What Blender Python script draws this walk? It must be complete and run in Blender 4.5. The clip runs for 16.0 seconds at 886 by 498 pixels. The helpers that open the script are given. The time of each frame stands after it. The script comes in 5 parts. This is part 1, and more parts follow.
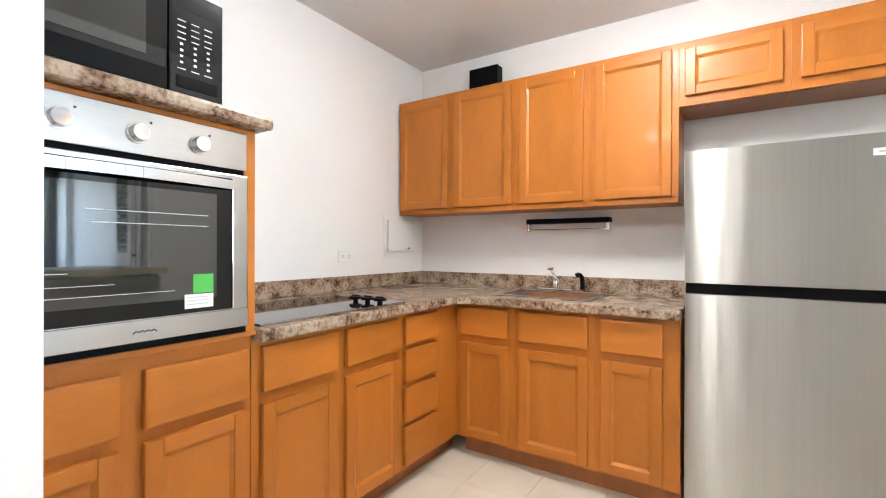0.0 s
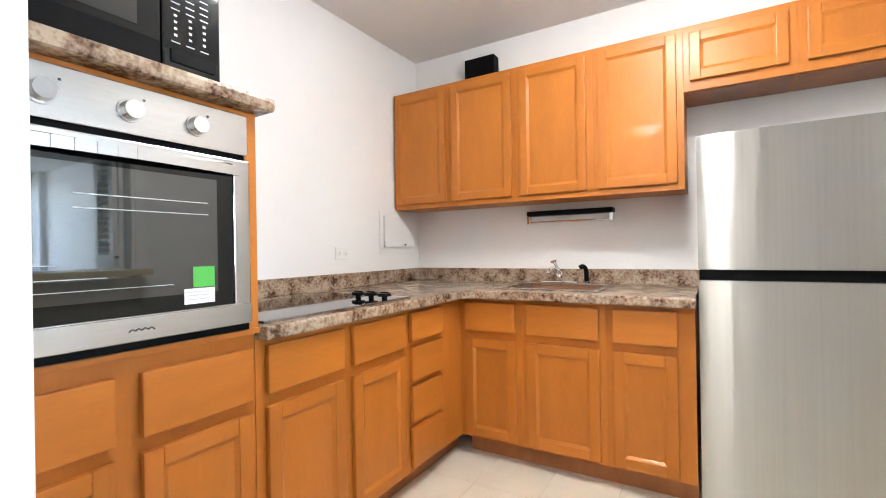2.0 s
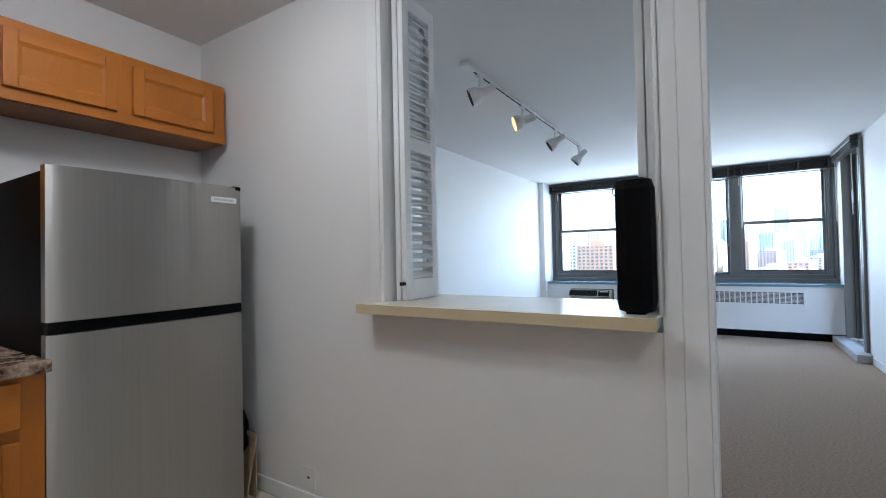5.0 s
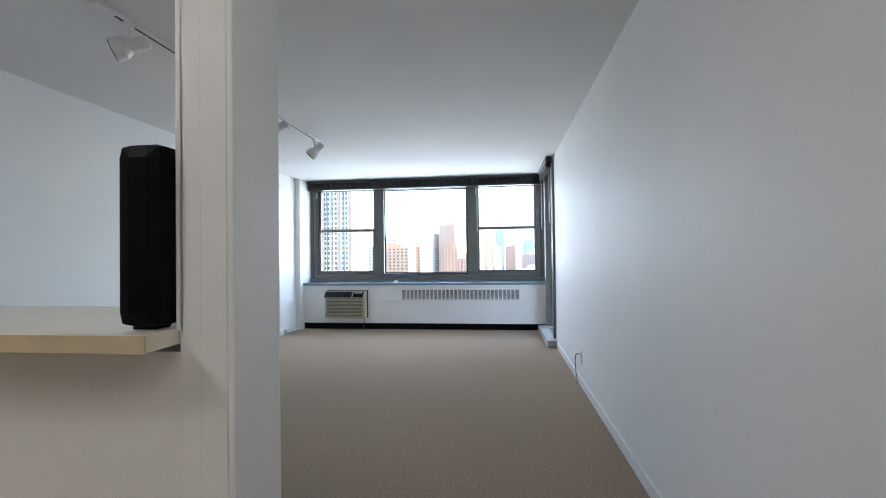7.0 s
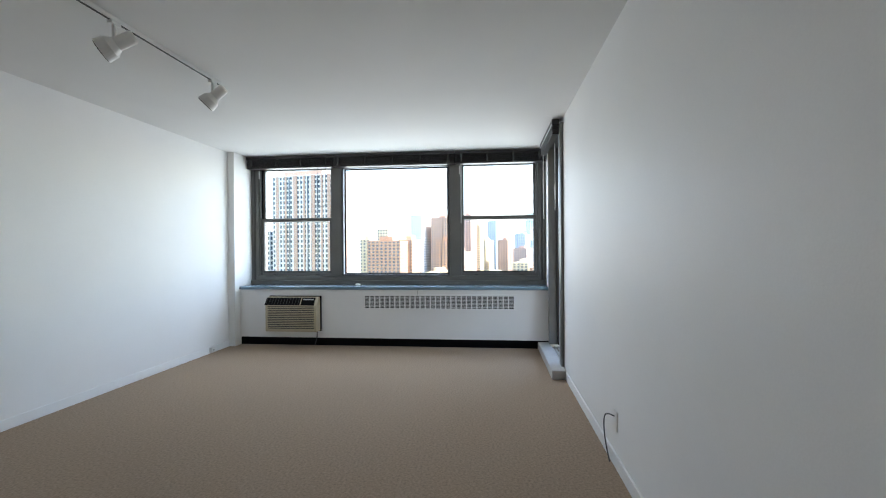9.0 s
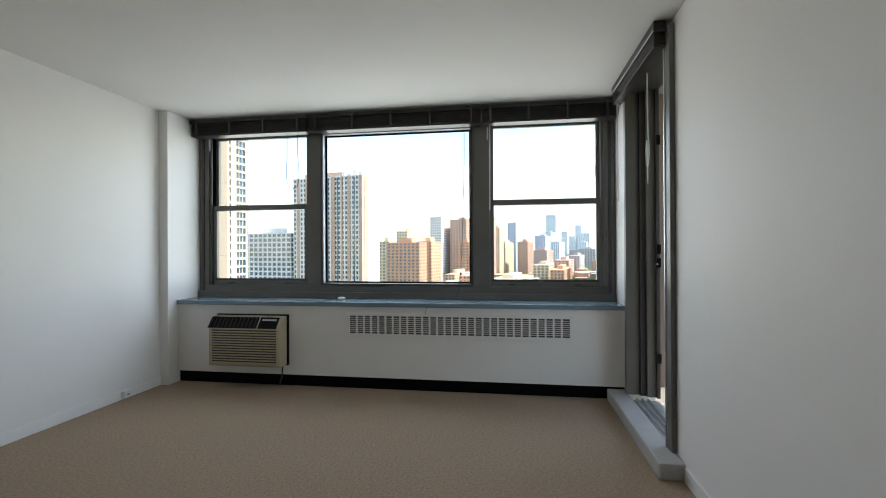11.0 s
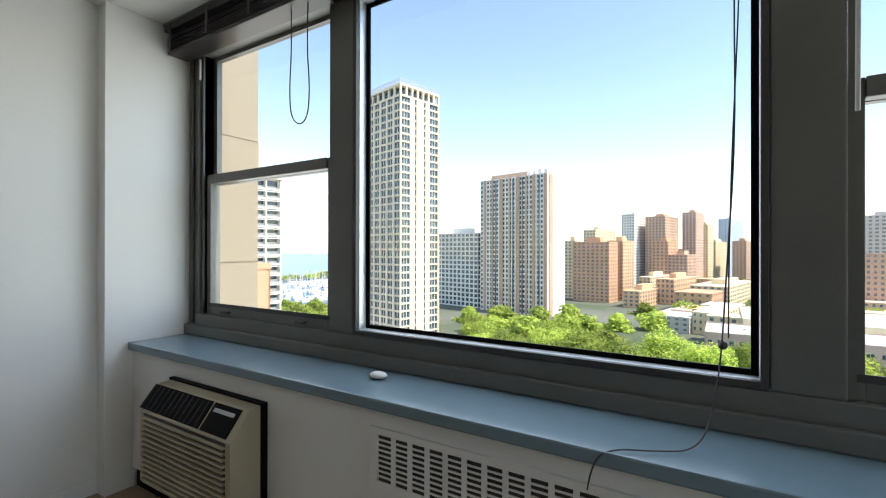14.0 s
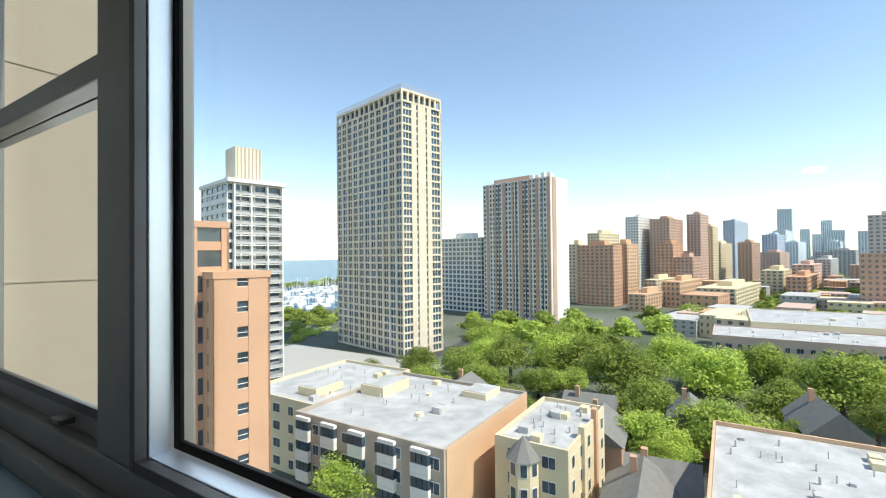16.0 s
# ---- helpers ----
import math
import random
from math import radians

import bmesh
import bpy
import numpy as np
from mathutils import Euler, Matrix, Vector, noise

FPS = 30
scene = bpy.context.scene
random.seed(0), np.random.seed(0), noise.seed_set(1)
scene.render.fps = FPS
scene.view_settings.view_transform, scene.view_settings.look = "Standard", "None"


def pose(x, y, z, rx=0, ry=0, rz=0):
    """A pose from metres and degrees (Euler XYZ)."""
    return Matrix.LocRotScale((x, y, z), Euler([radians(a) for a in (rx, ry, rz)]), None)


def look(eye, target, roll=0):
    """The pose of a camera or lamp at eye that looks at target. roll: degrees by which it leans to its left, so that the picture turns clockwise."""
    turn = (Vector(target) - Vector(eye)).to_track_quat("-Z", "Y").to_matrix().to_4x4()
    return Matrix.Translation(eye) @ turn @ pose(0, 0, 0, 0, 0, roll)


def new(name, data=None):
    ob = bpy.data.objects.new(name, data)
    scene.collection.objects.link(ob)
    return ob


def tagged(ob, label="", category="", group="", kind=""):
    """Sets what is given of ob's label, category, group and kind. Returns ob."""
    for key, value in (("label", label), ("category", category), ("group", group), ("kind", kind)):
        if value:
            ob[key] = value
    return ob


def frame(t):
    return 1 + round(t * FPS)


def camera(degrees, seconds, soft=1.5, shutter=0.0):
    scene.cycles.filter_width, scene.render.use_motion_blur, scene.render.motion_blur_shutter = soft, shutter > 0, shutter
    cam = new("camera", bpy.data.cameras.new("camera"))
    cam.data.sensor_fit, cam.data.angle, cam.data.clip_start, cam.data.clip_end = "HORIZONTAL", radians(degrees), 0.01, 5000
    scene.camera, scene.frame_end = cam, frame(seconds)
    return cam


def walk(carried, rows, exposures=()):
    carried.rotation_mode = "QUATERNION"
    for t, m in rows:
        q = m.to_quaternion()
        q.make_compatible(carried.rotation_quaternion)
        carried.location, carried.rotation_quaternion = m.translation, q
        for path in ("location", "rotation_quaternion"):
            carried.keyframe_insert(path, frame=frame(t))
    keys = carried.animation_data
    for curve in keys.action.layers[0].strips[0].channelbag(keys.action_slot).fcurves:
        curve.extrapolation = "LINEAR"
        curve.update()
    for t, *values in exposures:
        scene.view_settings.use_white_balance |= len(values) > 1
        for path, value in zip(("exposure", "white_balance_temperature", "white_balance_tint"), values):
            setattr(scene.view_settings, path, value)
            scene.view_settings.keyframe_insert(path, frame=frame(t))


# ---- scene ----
cam = camera(89.2, 16.0, soft=1.1)
PATH = [
    (0, (1.326, 0.514, 1.147), (0.234, 2.19, 1.143), 0.2),
    (0.5, (1.356, 0.522, 1.148), (0.088, 2.069, 1.149), 0.1),
    (1, (1.344, 0.512, 1.137), (0.014, 2.006, 1.135), 0.0),
    (1.5, (1.28, 0.506, 1.125), (-0.066, 1.985, 1.128), 0.0),
    (2, (1.2, 0.53, 1.105), (0.168, 2.243, 1.107), -1.0),
    (2.5, (1.145, 0.56, 1.106), (0.518, 2.459, 1.118), -1.0),
    (3, (1.025, 0.562, 1.128), (0.862, 2.555, 1.151), -1.1),
    (3.5, (0.828, 0.565, 1.142), (1.149, 2.539, 1.178), -1.1),
    (4, (0.694, 0.598, 1.149), (1.58, 2.391, 1.178), -1.7),
    (4.5, (0.631, 0.657, 1.16), (2.026, 2.09, 1.195), -1.6),
    (5, (0.552, 0.691, 1.205), (2.246, 1.754, 1.24), -1.2),
    (5.2, (0.507, 0.667, 1.226), (2.277, 1.598, 1.256), -1.1),
    (7.3, (1.301, 0.067, 1.173), (3.289, 0.286, 1.188), -0.7),
    (7.5, (1.445, 0.039, 1.203), (3.433, 0.251, 1.211), -0.7),
    (8, (1.847, 0.006, 1.205), (3.833, 0.238, 1.208), -0.3),
    (8.5, (2.242, 0.044, 1.22), (4.231, 0.256, 1.216), -0.4),
    (11, (4.419, 0.294, 1.186), (6.396, 0.592, 1.191), -0.3),
    (11.5, (4.816, 0.335, 1.21), (6.768, 0.769, 1.216), 0.1),
    (12, (5.265, 0.361, 1.205), (7.176, 0.953, 1.207), 0.0),
    (12.5, (5.706, 0.447, 1.204), (7.558, 1.202, 1.209), 0.2),
    (13, (6.134, 0.532, 1.232), (7.931, 1.41, 1.235), 0.0),
    (13.5, (6.588, 0.611, 1.233), (8.329, 1.596, 1.229), 0.3),
    (14, (7.003, 0.728, 1.218), (8.701, 1.784, 1.222), 0.1),
    (14.5, (7.371, 0.86, 1.22), (9.031, 1.974, 1.226), -0.2),
    (15, (7.694, 0.964, 1.225), (9.342, 2.096, 1.24), -0.2),
    (15.5, (7.923, 1.08, 1.21), (9.561, 2.227, 1.235), -0.3),
    (16, (8.043, 1.183, 1.224), (9.733, 2.252, 1.251), -0.6),
]
EXPOSURES = [(0, 4.5, 5800, 10), (3.0, 4.6, 5800, 10), (3.5, 4.2, 5700, 10), (4.3, 3.3, 5550, 10), (5.0, 2.75, 5350, 10), (7.3, 2.72, 5900, 10), (8.5, 2.5, 6150, 10), (11, 1.6, 6900, 10), (11.5, 1.4, 6950, 10), (12, 1.43, 7000, 10), (12.5, 1.45, 7050, 10), (13.5, 1.42, 7000, 10), (14.0, 1.3, 7000, 10), (15, 0.85, 6900, 7), (16, 0.75, 6800, 6)]
walk(cam, [(t, look(eye, target, roll)) for t, eye, target, roll in PATH], EXPOSURES)

# ---- world and light ----
world = bpy.data.worlds.new("sky")
scene.world = world
world.use_nodes = True
wn = world.node_tree.nodes
sky = wn.new("ShaderNodeTexSky")
sky.sky_type = 'NISHITA'
sky.sun_disc = False
sky.sun_elevation = radians(54)
sky.sun_rotation = radians(178)
sky.air_density, sky.dust_density, sky.ozone_density = 1.0, 0.15, 0.25
world.node_tree.links.new(sky.outputs[0], wn["Background"].inputs[0])
wn["Background"].inputs[1].default_value = 0.15

sun = new("sun", bpy.data.lights.new("sun", 'SUN'))
sun.data.energy, sun.data.angle, sun.data.color = 3.4, radians(0.5), (1.0, 0.94, 0.84)
sun.matrix_world = look((0, 0, 50), (-0.03 * 50, 0.588 * 50, 50 - 0.809 * 50))


def area_lamp(name, eye, target, w, h, watts, color):
    ob = new(name, bpy.data.lights.new(name, 'AREA'))
    ob.data.shape, ob.data.size, ob.data.size_y, ob.data.energy, ob.data.color = 'RECTANGLE', w, h, watts, color
    ob.matrix_world = look(eye, target)
    return ob


# unseen area lamp added outside the window to strengthen the sky's daylight
area_lamp("window_daylight_fill", (8.62, 1.35, 1.55), (0, 1.35, 1.3), 3.6, 1.4, 14, (0.86, 0.93, 1.0))
# kitchen ceiling lamp, inferred from its shadows; the hall lamp is added fill
for lamp_name, place, watts in (("kitchen_ceiling_lamp", (1.05, 2.05, 2.36), 0.95), ("hall_fill_lamp", (0.6, 0.1, 2.3), 0.1)):
    lamp = new(lamp_name, bpy.data.lights.new(lamp_name, 'POINT'))
    lamp.data.energy, lamp.data.color, lamp.data.shadow_soft_size = watts, (1.0, 0.97, 0.93), 0.1
    lamp.location = place



# ---- materials ----
def material(name, color, rough=0.6, metal=0.0, vary=0.08, scale=8.0, fine=120.0, bump=0.08, stretch=(1, 1, 1), dark=None, spec=0.5, rand=0.0, coat=0.0):
    m = bpy.data.materials.new(name)
    m.use_nodes = True
    n, l = m.node_tree.nodes, m.node_tree.links
    b = n["Principled BSDF"]
    b.inputs["Roughness"].default_value = rough
    b.inputs["Metallic"].default_value = metal
    b.inputs["Specular IOR Level"].default_value = spec
    b.inputs["Coat Weight"].default_value = coat
    geo = n.new("ShaderNodeNewGeometry")
    mp = n.new("ShaderNodeMapping")
    mp.inputs["Scale"].default_value = stretch
    l.new(geo.outputs["Position"], mp.inputs[0])
    n1, n2 = n.new("ShaderNodeTexNoise"), n.new("ShaderNodeTexNoise")
    n1.inputs["Scale"].default_value, n2.inputs["Scale"].default_value = scale, fine
    n1.inputs["Detail"].default_value = 5
    for t in (n1, n2):
        l.new(mp.outputs[0], t.inputs["Vector"])
    add = n.new("ShaderNodeMath")
    add.operation = 'MULTIPLY_ADD'
    add.inputs[1].default_value = 0.4
    l.new(n2.outputs[0], add.inputs[0])
    l.new(n1.outputs[0], add.inputs[2])
    ramp = n.new("ShaderNodeValToRGB")
    c0 = dark if dark else tuple(c * (1 - vary) for c in color)
    c1 = color if dark else tuple(min(1, c * (1 + vary)) for c in color)
    ramp.color_ramp.elements[0].position, ramp.color_ramp.elements[1].position = 0.45, 0.95
    ramp.color_ramp.elements[0].color, ramp.color_ramp.elements[1].color = (*c0, 1), (*c1, 1)
    l.new(add.outputs[0], ramp.inputs[0])
    out = ramp.outputs[0]
    if rand:
        info, hsv = n.new("ShaderNodeObjectInfo"), n.new("ShaderNodeHueSaturation")
        mr = n.new("ShaderNodeMapRange")
        mr.inputs["To Min"].default_value, mr.inputs["To Max"].default_value = 1 - rand, 1 + rand
        l.new(info.outputs["Random"], mr.inputs["Value"])
        l.new(mr.outputs[0], hsv.inputs["Value"])
        l.new(out, hsv.inputs["Color"])
        out = hsv.outputs[0]
    l.new(out, b.inputs["Base Color"])
    if bump:
        bp = n.new("ShaderNodeBump")
        bp.inputs["Strength"].default_value, bp.inputs["Distance"].default_value = bump, 0.004
        l.new(n2.outputs[0], bp.inputs["Height"])
        l.new(bp.outputs[0], b.inputs["Normal"])
    return m


def glass_material(name, tint, gloss, rough=0.0):
    m = bpy.data.materials.new(name)
    m.use_nodes = True
    n, l = m.node_tree.nodes, m.node_tree.links
    n.remove(n["Principled BSDF"])
    tr, gl, mix = n.new("ShaderNodeBsdfTransparent"), n.new("ShaderNodeBsdfGlossy"), n.new("ShaderNodeMixShader")
    tr.inputs[0].default_value = (*tint, 1)
    gl.inputs["Roughness"].default_value = rough
    mix.inputs[0].default_value = gloss
    l.new(tr.outputs[0], mix.inputs[1])
    l.new(gl.outputs[0], mix.inputs[2])
    l.new(mix.outputs[0], n["Material Output"].inputs[0])
    return m


WALL = material("wall_paint", (0.80, 0.79, 0.775), 0.6, vary=0.03, scale=1.3, fine=160, bump=0.08)
CEIL = material("ceiling_paint", (0.74, 0.73, 0.71), 0.8, vary=0.03, scale=1.2, fine=220, bump=0.2)
TRIM = material("gloss_white_trim", (0.82, 0.82, 0.81), 0.35, vary=0.02, bump=0.03)
WOOD = material("maple_stained", (0.455, 0.154, 0.019), 0.4, vary=0.1, scale=2.6, fine=30, bump=0.015, stretch=(4, 4, 0.9), spec=0.3, rand=0.06, coat=0.06)
WOOD_H = material("maple_stained_crosswise", (0.465, 0.158, 0.020), 0.38, vary=0.1, scale=2.6, fine=30, bump=0.015, stretch=(1.2, 1.2, 5), spec=0.3, rand=0.06, coat=0.08)
# darker maple: shade put into the colour of recessed and lower faces
WOOD_SHADE = material("maple_stained_shaded", (0.33, 0.12, 0.035), 0.4, vary=0.18, scale=3, fine=30, bump=0.02, stretch=(5, 5, 0.8))
STEEL = material("brushed_stainless", (0.47, 0.465, 0.45), 0.2, 1.0, vary=0.05, scale=3, fine=60, bump=0.015, stretch=(30, 30, 0.5))
STEEL_H = material("brushed_stainless_crosswise", (0.52, 0.515, 0.50), 0.22, 1.0, vary=0.05, scale=3, fine=60, bump=0.015, stretch=(1, 1, 40))
CHROME = material("chrome", (0.8, 0.8, 0.8), 0.08, 1.0, vary=0.02, bump=0)
BLACK = material("black_plastic", (0.0035, 0.0035, 0.004), 0.5, vary=0.2, bump=0.03, spec=0.08)
BLACKGLOSS = material("black_glass", (0.006, 0.007, 0.008), 0.04, vary=0.1, bump=0)
OVENGLASS = material("oven_door_glass", (0.002, 0.0025, 0.0025), 0.03, vary=0.1, bump=0, spec=0.4)
OVENIN = material("oven_glass_window", (0.006, 0.010, 0.0095), 0.03, vary=0.1, bump=0, spec=0.9, coat=1.0)
STICKG = material("green_sticker", (0.08, 0.42, 0.06), 0.5, bump=0)
STICKW = material("white_sticker", (0.8, 0.8, 0.8), 0.5, vary=0.03, bump=0)
INK = material("print_ink", (0.03, 0.03, 0.03), 0.6, bump=0)
GREYINK = material("pale_print", (0.5, 0.52, 0.54), 0.5, bump=0)
PLASTIC = material("white_plastic", (0.78, 0.77, 0.74), 0.35, vary=0.02, bump=0)
SHELFTOP = material("shelf_laminate", (0.74, 0.69, 0.58), 0.25, vary=0.04, bump=0.01)
SHELFEDGE = material("shelf_edge_beige", (0.62, 0.52, 0.33), 0.5, vary=0.06, bump=0.02)
FRAME = material("window_frame_grey_paint", (0.13, 0.128, 0.118), 0.4, vary=0.1, scale=4, fine=90, bump=0.05)
FRAME_D = material("window_track_dark", (0.045, 0.043, 0.042), 0.5, vary=0.2, bump=0.05)
GASKET = material("glazing_bead_aluminium", (0.55, 0.58, 0.62), 0.35, 0.6, vary=0.05, bump=0.02)
SILL = material("sill_blue_grey_laminate", (0.17, 0.25, 0.305), 0.2, vary=0.08, scale=5, fine=200, bump=0.02)
BLIND = material("blind_dark_brown", (0.022, 0.018, 0.018), 0.35, vary=0.2, bump=0.03)
ACBEIGE = material("air_conditioner_beige", (0.46, 0.40, 0.28), 0.5, vary=0.06, bump=0.03)
CREAM = material("cream_concrete", (0.35, 0.30, 0.235), 0.8, vary=0.06, scale=0.8, fine=30, bump=0.2)
JOINT = material("facade_joint_mortar", (0.27, 0.225, 0.17), 0.9, vary=0.1, bump=0.1)
TAN = material("balcony_tan_paint", (0.21, 0.155, 0.12), 0.75, vary=0.08, scale=2, fine=60, bump=0.15)
CONCRETE = material("concrete", (0.42, 0.41, 0.39), 0.85, vary=0.12, scale=3, fine=60, bump=0.2)
GRAVELGREY = material("dark_concrete", (0.2, 0.19, 0.18), 0.9, vary=0.12, scale=3, fine=60, bump=0.2)
CORD = material("blind_cord", (0.05, 0.05, 0.055), 0.6, bump=0)
CORDW = material("pale_cord", (0.6, 0.6, 0.58), 0.5, bump=0)
PEBBLE = material("white_stone", (0.8, 0.78, 0.75), 0.5, vary=0.04, bump=0.05)
CARPET = material("tan_carpet", (0.43, 0.325, 0.235), 0.95, vary=0.2, scale=70.0, fine=420, bump=0.6, dark=(0.26, 0.193, 0.135), spec=0.1)
VINYL = material("beige_vinyl_tile", (0.66, 0.60, 0.49), 0.35, vary=0.07, scale=6, fine=70, bump=0.03, rand=0.03)
GROUT = material("tile_joint", (0.42, 0.37, 0.29), 0.8, bump=0.05)
PAPER = material("cardboard", (0.4, 0.3, 0.18), 0.8, bump=0.05)
GLASS = glass_material("window_glass", (0.97, 0.985, 0.985), 0.025)


def granite_material():
    m = bpy.data.materials.new("speckled_brown_laminate")
    m.use_nodes = True
    n, l = m.node_tree.nodes, m.node_tree.links
    b = n["Principled BSDF"]
    b.inputs["Roughness"].default_value = 0.24
    geo = n.new("ShaderNodeNewGeometry")
    n1, n2 = n.new("ShaderNodeTexNoise"), n.new("ShaderNodeTexNoise")
    n1.inputs["Scale"].default_value, n1.inputs["Detail"].default_value = 13, 6
    n2.inputs["Scale"].default_value, n2.inputs["Detail"].default_value = 75, 4
    for t in (n1, n2):
        l.new(geo.outputs["Position"], t.inputs["Vector"])
    add = n.new("ShaderNodeMath")
    add.operation = 'MULTIPLY_ADD'
    add.inputs[1].default_value = 0.75
    l.new(n2.outputs[0], add.inputs[0])
    l.new(n1.outputs[0], add.inputs[2])
    r = n.new("ShaderNodeValToRGB")
    e = r.color_ramp.elements
    e[0].position, e[0].color = 0.66, (0.06, 0.032, 0.019, 1)
    e[1].position, e[1].color = 1.1, (0.42, 0.33, 0.245, 1)
    for p, c in ((0.76, (0.19, 0.115, 0.07, 1)), (0.86, (0.29, 0.205, 0.138, 1)), (0.95, (0.35, 0.265, 0.185, 1))):
        q = e.new(p)
        q.color = c
    l.new(add.outputs[0], r.inputs[0])
    l.new(r.outputs[0], b.inputs["Base Color"])
    return m


GRANITE = granite_material()


def fridge_steel():
    """Vertically brushed sheet: highlights drawn out along the height, faint waves across."""
    m = material("fridge_brushed_steel", (0.43, 0.42, 0.395), 0.33, 1.0, vary=0.04, scale=3, fine=70, bump=0, stretch=(30, 30, 0.4))
    n, l = m.node_tree.nodes, m.node_tree.links
    b = n["Principled BSDF"]
    b.inputs["Anisotropic"].default_value, b.inputs["Anisotropic Rotation"].default_value = 0.95, 0.25
    tan = n.new("ShaderNodeTangent")
    tan.direction_type, tan.axis = 'RADIAL', 'Z'
    l.new(tan.outputs[0], b.inputs["Tangent"])
    geo, mp, wave, bp = n.new("ShaderNodeNewGeometry"), n.new("ShaderNodeMapping"), n.new("ShaderNodeTexNoise"), n.new("ShaderNodeBump")
    mp.inputs["Scale"].default_value = (6, 6, 0.3)
    wave.inputs["Scale"].default_value, wave.inputs["Detail"].default_value = 1.0, 3
    l.new(geo.outputs["Position"], mp.inputs[0])
    l.new(mp.outputs[0], wave.inputs["Vector"])
    l.new(wave.outputs[0], bp.inputs["Height"])
    bp.inputs["Strength"].default_value, bp.inputs["Distance"].default_value = 0.5, 0.016
    l.new(bp.outputs[0], b.inputs["Normal"])
    return m


FRIDGE = fridge_steel()


def glow(name, color, power):
    m = bpy.data.materials.new(name)
    m.use_nodes = True
    b = m.node_tree.nodes["Principled BSDF"]
    b.inputs["Emission Color"].default_value = (*color, 1)
    b.inputs["Emission Strength"].default_value = power
    b.inputs["Base Color"].default_value = (*color, 1)
    return m


BULB = glow("lit_bulb", (1.0, 0.42, 0.12), 0.5)
DIFF = glow("lamp_diffuser", (1.0, 0.93, 0.8), 6.0)


# ---- building helpers ----
def box(bm, x0, x1, y0, y1, z0, z1, bevel=0.0, m=None):
    vs = [bm.verts.new((x, y, z)) for z in (z0, z1) for x, y in ((x0, y0), (x1, y0), (x1, y1), (x0, y1))]
    fs = [bm.faces.new([vs[i] for i in f]) for f in ((3, 2, 1, 0), (4, 5, 6, 7), (0, 1, 5, 4), (1, 2, 6, 5), (2, 3, 7, 6), (3, 0, 4, 7))]
    if bevel:
        edges = list({e for f in fs for e in f.edges})
        made = bmesh.ops.bevel(bm, geom=edges, offset=bevel, segments=2, affect='EDGES', profile=0.6)
        vs = list({v for f in made["faces"] for v in f.verts} | {v for v in vs if v.is_valid})
    if m:
        bmesh.ops.transform(bm, matrix=m, verts=vs)
    return bm


def cyl(bm, r, h, m, r2=None, seg=20):
    bmesh.ops.create_cone(bm, cap_ends=True, segments=seg, radius1=r, radius2=r if r2 is None else r2, depth=h, matrix=m)
    return bm


def mesh_of(name, bm, mat, smooth=False):
    me = bpy.data.meshes.new(name)
    bmesh.ops.recalc_face_normals(bm, faces=bm.faces)
    bm.to_mesh(me)
    bm.free()
    me.materials.append(mat)
    if smooth:
        for p in me.polygons:
            p.use_smooth = True
    return me


INVERSE = {}


def thing(name, at=(0, 0, 0), label="", category="", group="", kind="", rz=0):
    ob = new(name)
    ob.empty_display_size = 0.05
    ob.matrix_basis = pose(*at, 0, 0, rz)
    INVERSE[ob.name] = pose(*at, 0, 0, rz).inverted()
    return tagged(ob, label, category, group, kind)


def part(name, bm, mat, parent=None, label="", smooth=False):
    """Links a bmesh in world places under its thing."""
    ob = new(name, mesh_of(name, bm, mat, smooth))
    if parent:
        ob.parent = parent
        ob.matrix_parent_inverse = INVERSE.get(parent.name, Matrix())
    return tagged(ob, label)


def bx(name, mat, parent, x0, x1, y0, y1, z0, z1, bevel=0.0, label=""):
    return part(name, box(bmesh.new(), x0, x1, y0, y1, z0, z1, bevel), mat, parent, label)


def solid(name, mat, boxes, label, category, kind="structure", bevel=0.0, group=""):
    bm = bmesh.new()
    for b in boxes:
        box(bm, *b, bevel)
    return tagged(part(name, bm, mat), label, category, group, kind)


def tube(name, pts, r, mat, parent=None, label="", category=""):
    cu = bpy.data.curves.new(name, 'CURVE')
    cu.dimensions, cu.bevel_depth, cu.bevel_resolution = '3D', r, 2
    sp = cu.splines.new('NURBS')
    sp.points.add(len(pts) - 1)
    for p, q in zip(sp.points, pts):
        p.co = (*q, 1)
    sp.use_endpoint_u, sp.order_u = True, 3
    tmp = bpy.data.objects.new(name, cu)
    me = bpy.data.meshes.new_from_object(tmp)
    bpy.data.objects.remove(tmp)
    me.materials.clear()
    me.materials.append(mat)
    for p in me.polygons:
        p.use_smooth = True
    ob = new(name, me)
    if parent:
        ob.parent = parent
        ob.matrix_parent_inverse = INVERSE.get(parent.name, Matrix())
    return tagged(ob, label, category)


# ---- structure ----
KX, KY, KC = -0.70, 3.33, 2.503      # kitchen: oven wall, sink wall, ceiling
WX0, WX1 = 2.06, 2.24                # wall with the pass-through
NY, SY, LC = 3.39, -0.585, 2.44      # living room: north wall, south wall, ceiling
solid("wall_kitchen_west", WALL, [(KX - 0.12, KX, 0.66, KY + 0.12, 0, 2.62)], "white painted wall behind the cooktop", "wall")
solid("wall_kitchen_north", WALL, [(KX, WX0, KY, KY + 0.18, 0, 2.62)], "white painted wall behind the sink", "wall")
solid("wall_kitchen_entry", WALL, [(-2.0, 0.36, 0.665, 0.755, 0, 2.62)], "white painted stub wall beside the oven cabinet", "wall")
OY0, OY1, OZ0, OZ1 = 0.845, 1.95, 0.96, 2.40
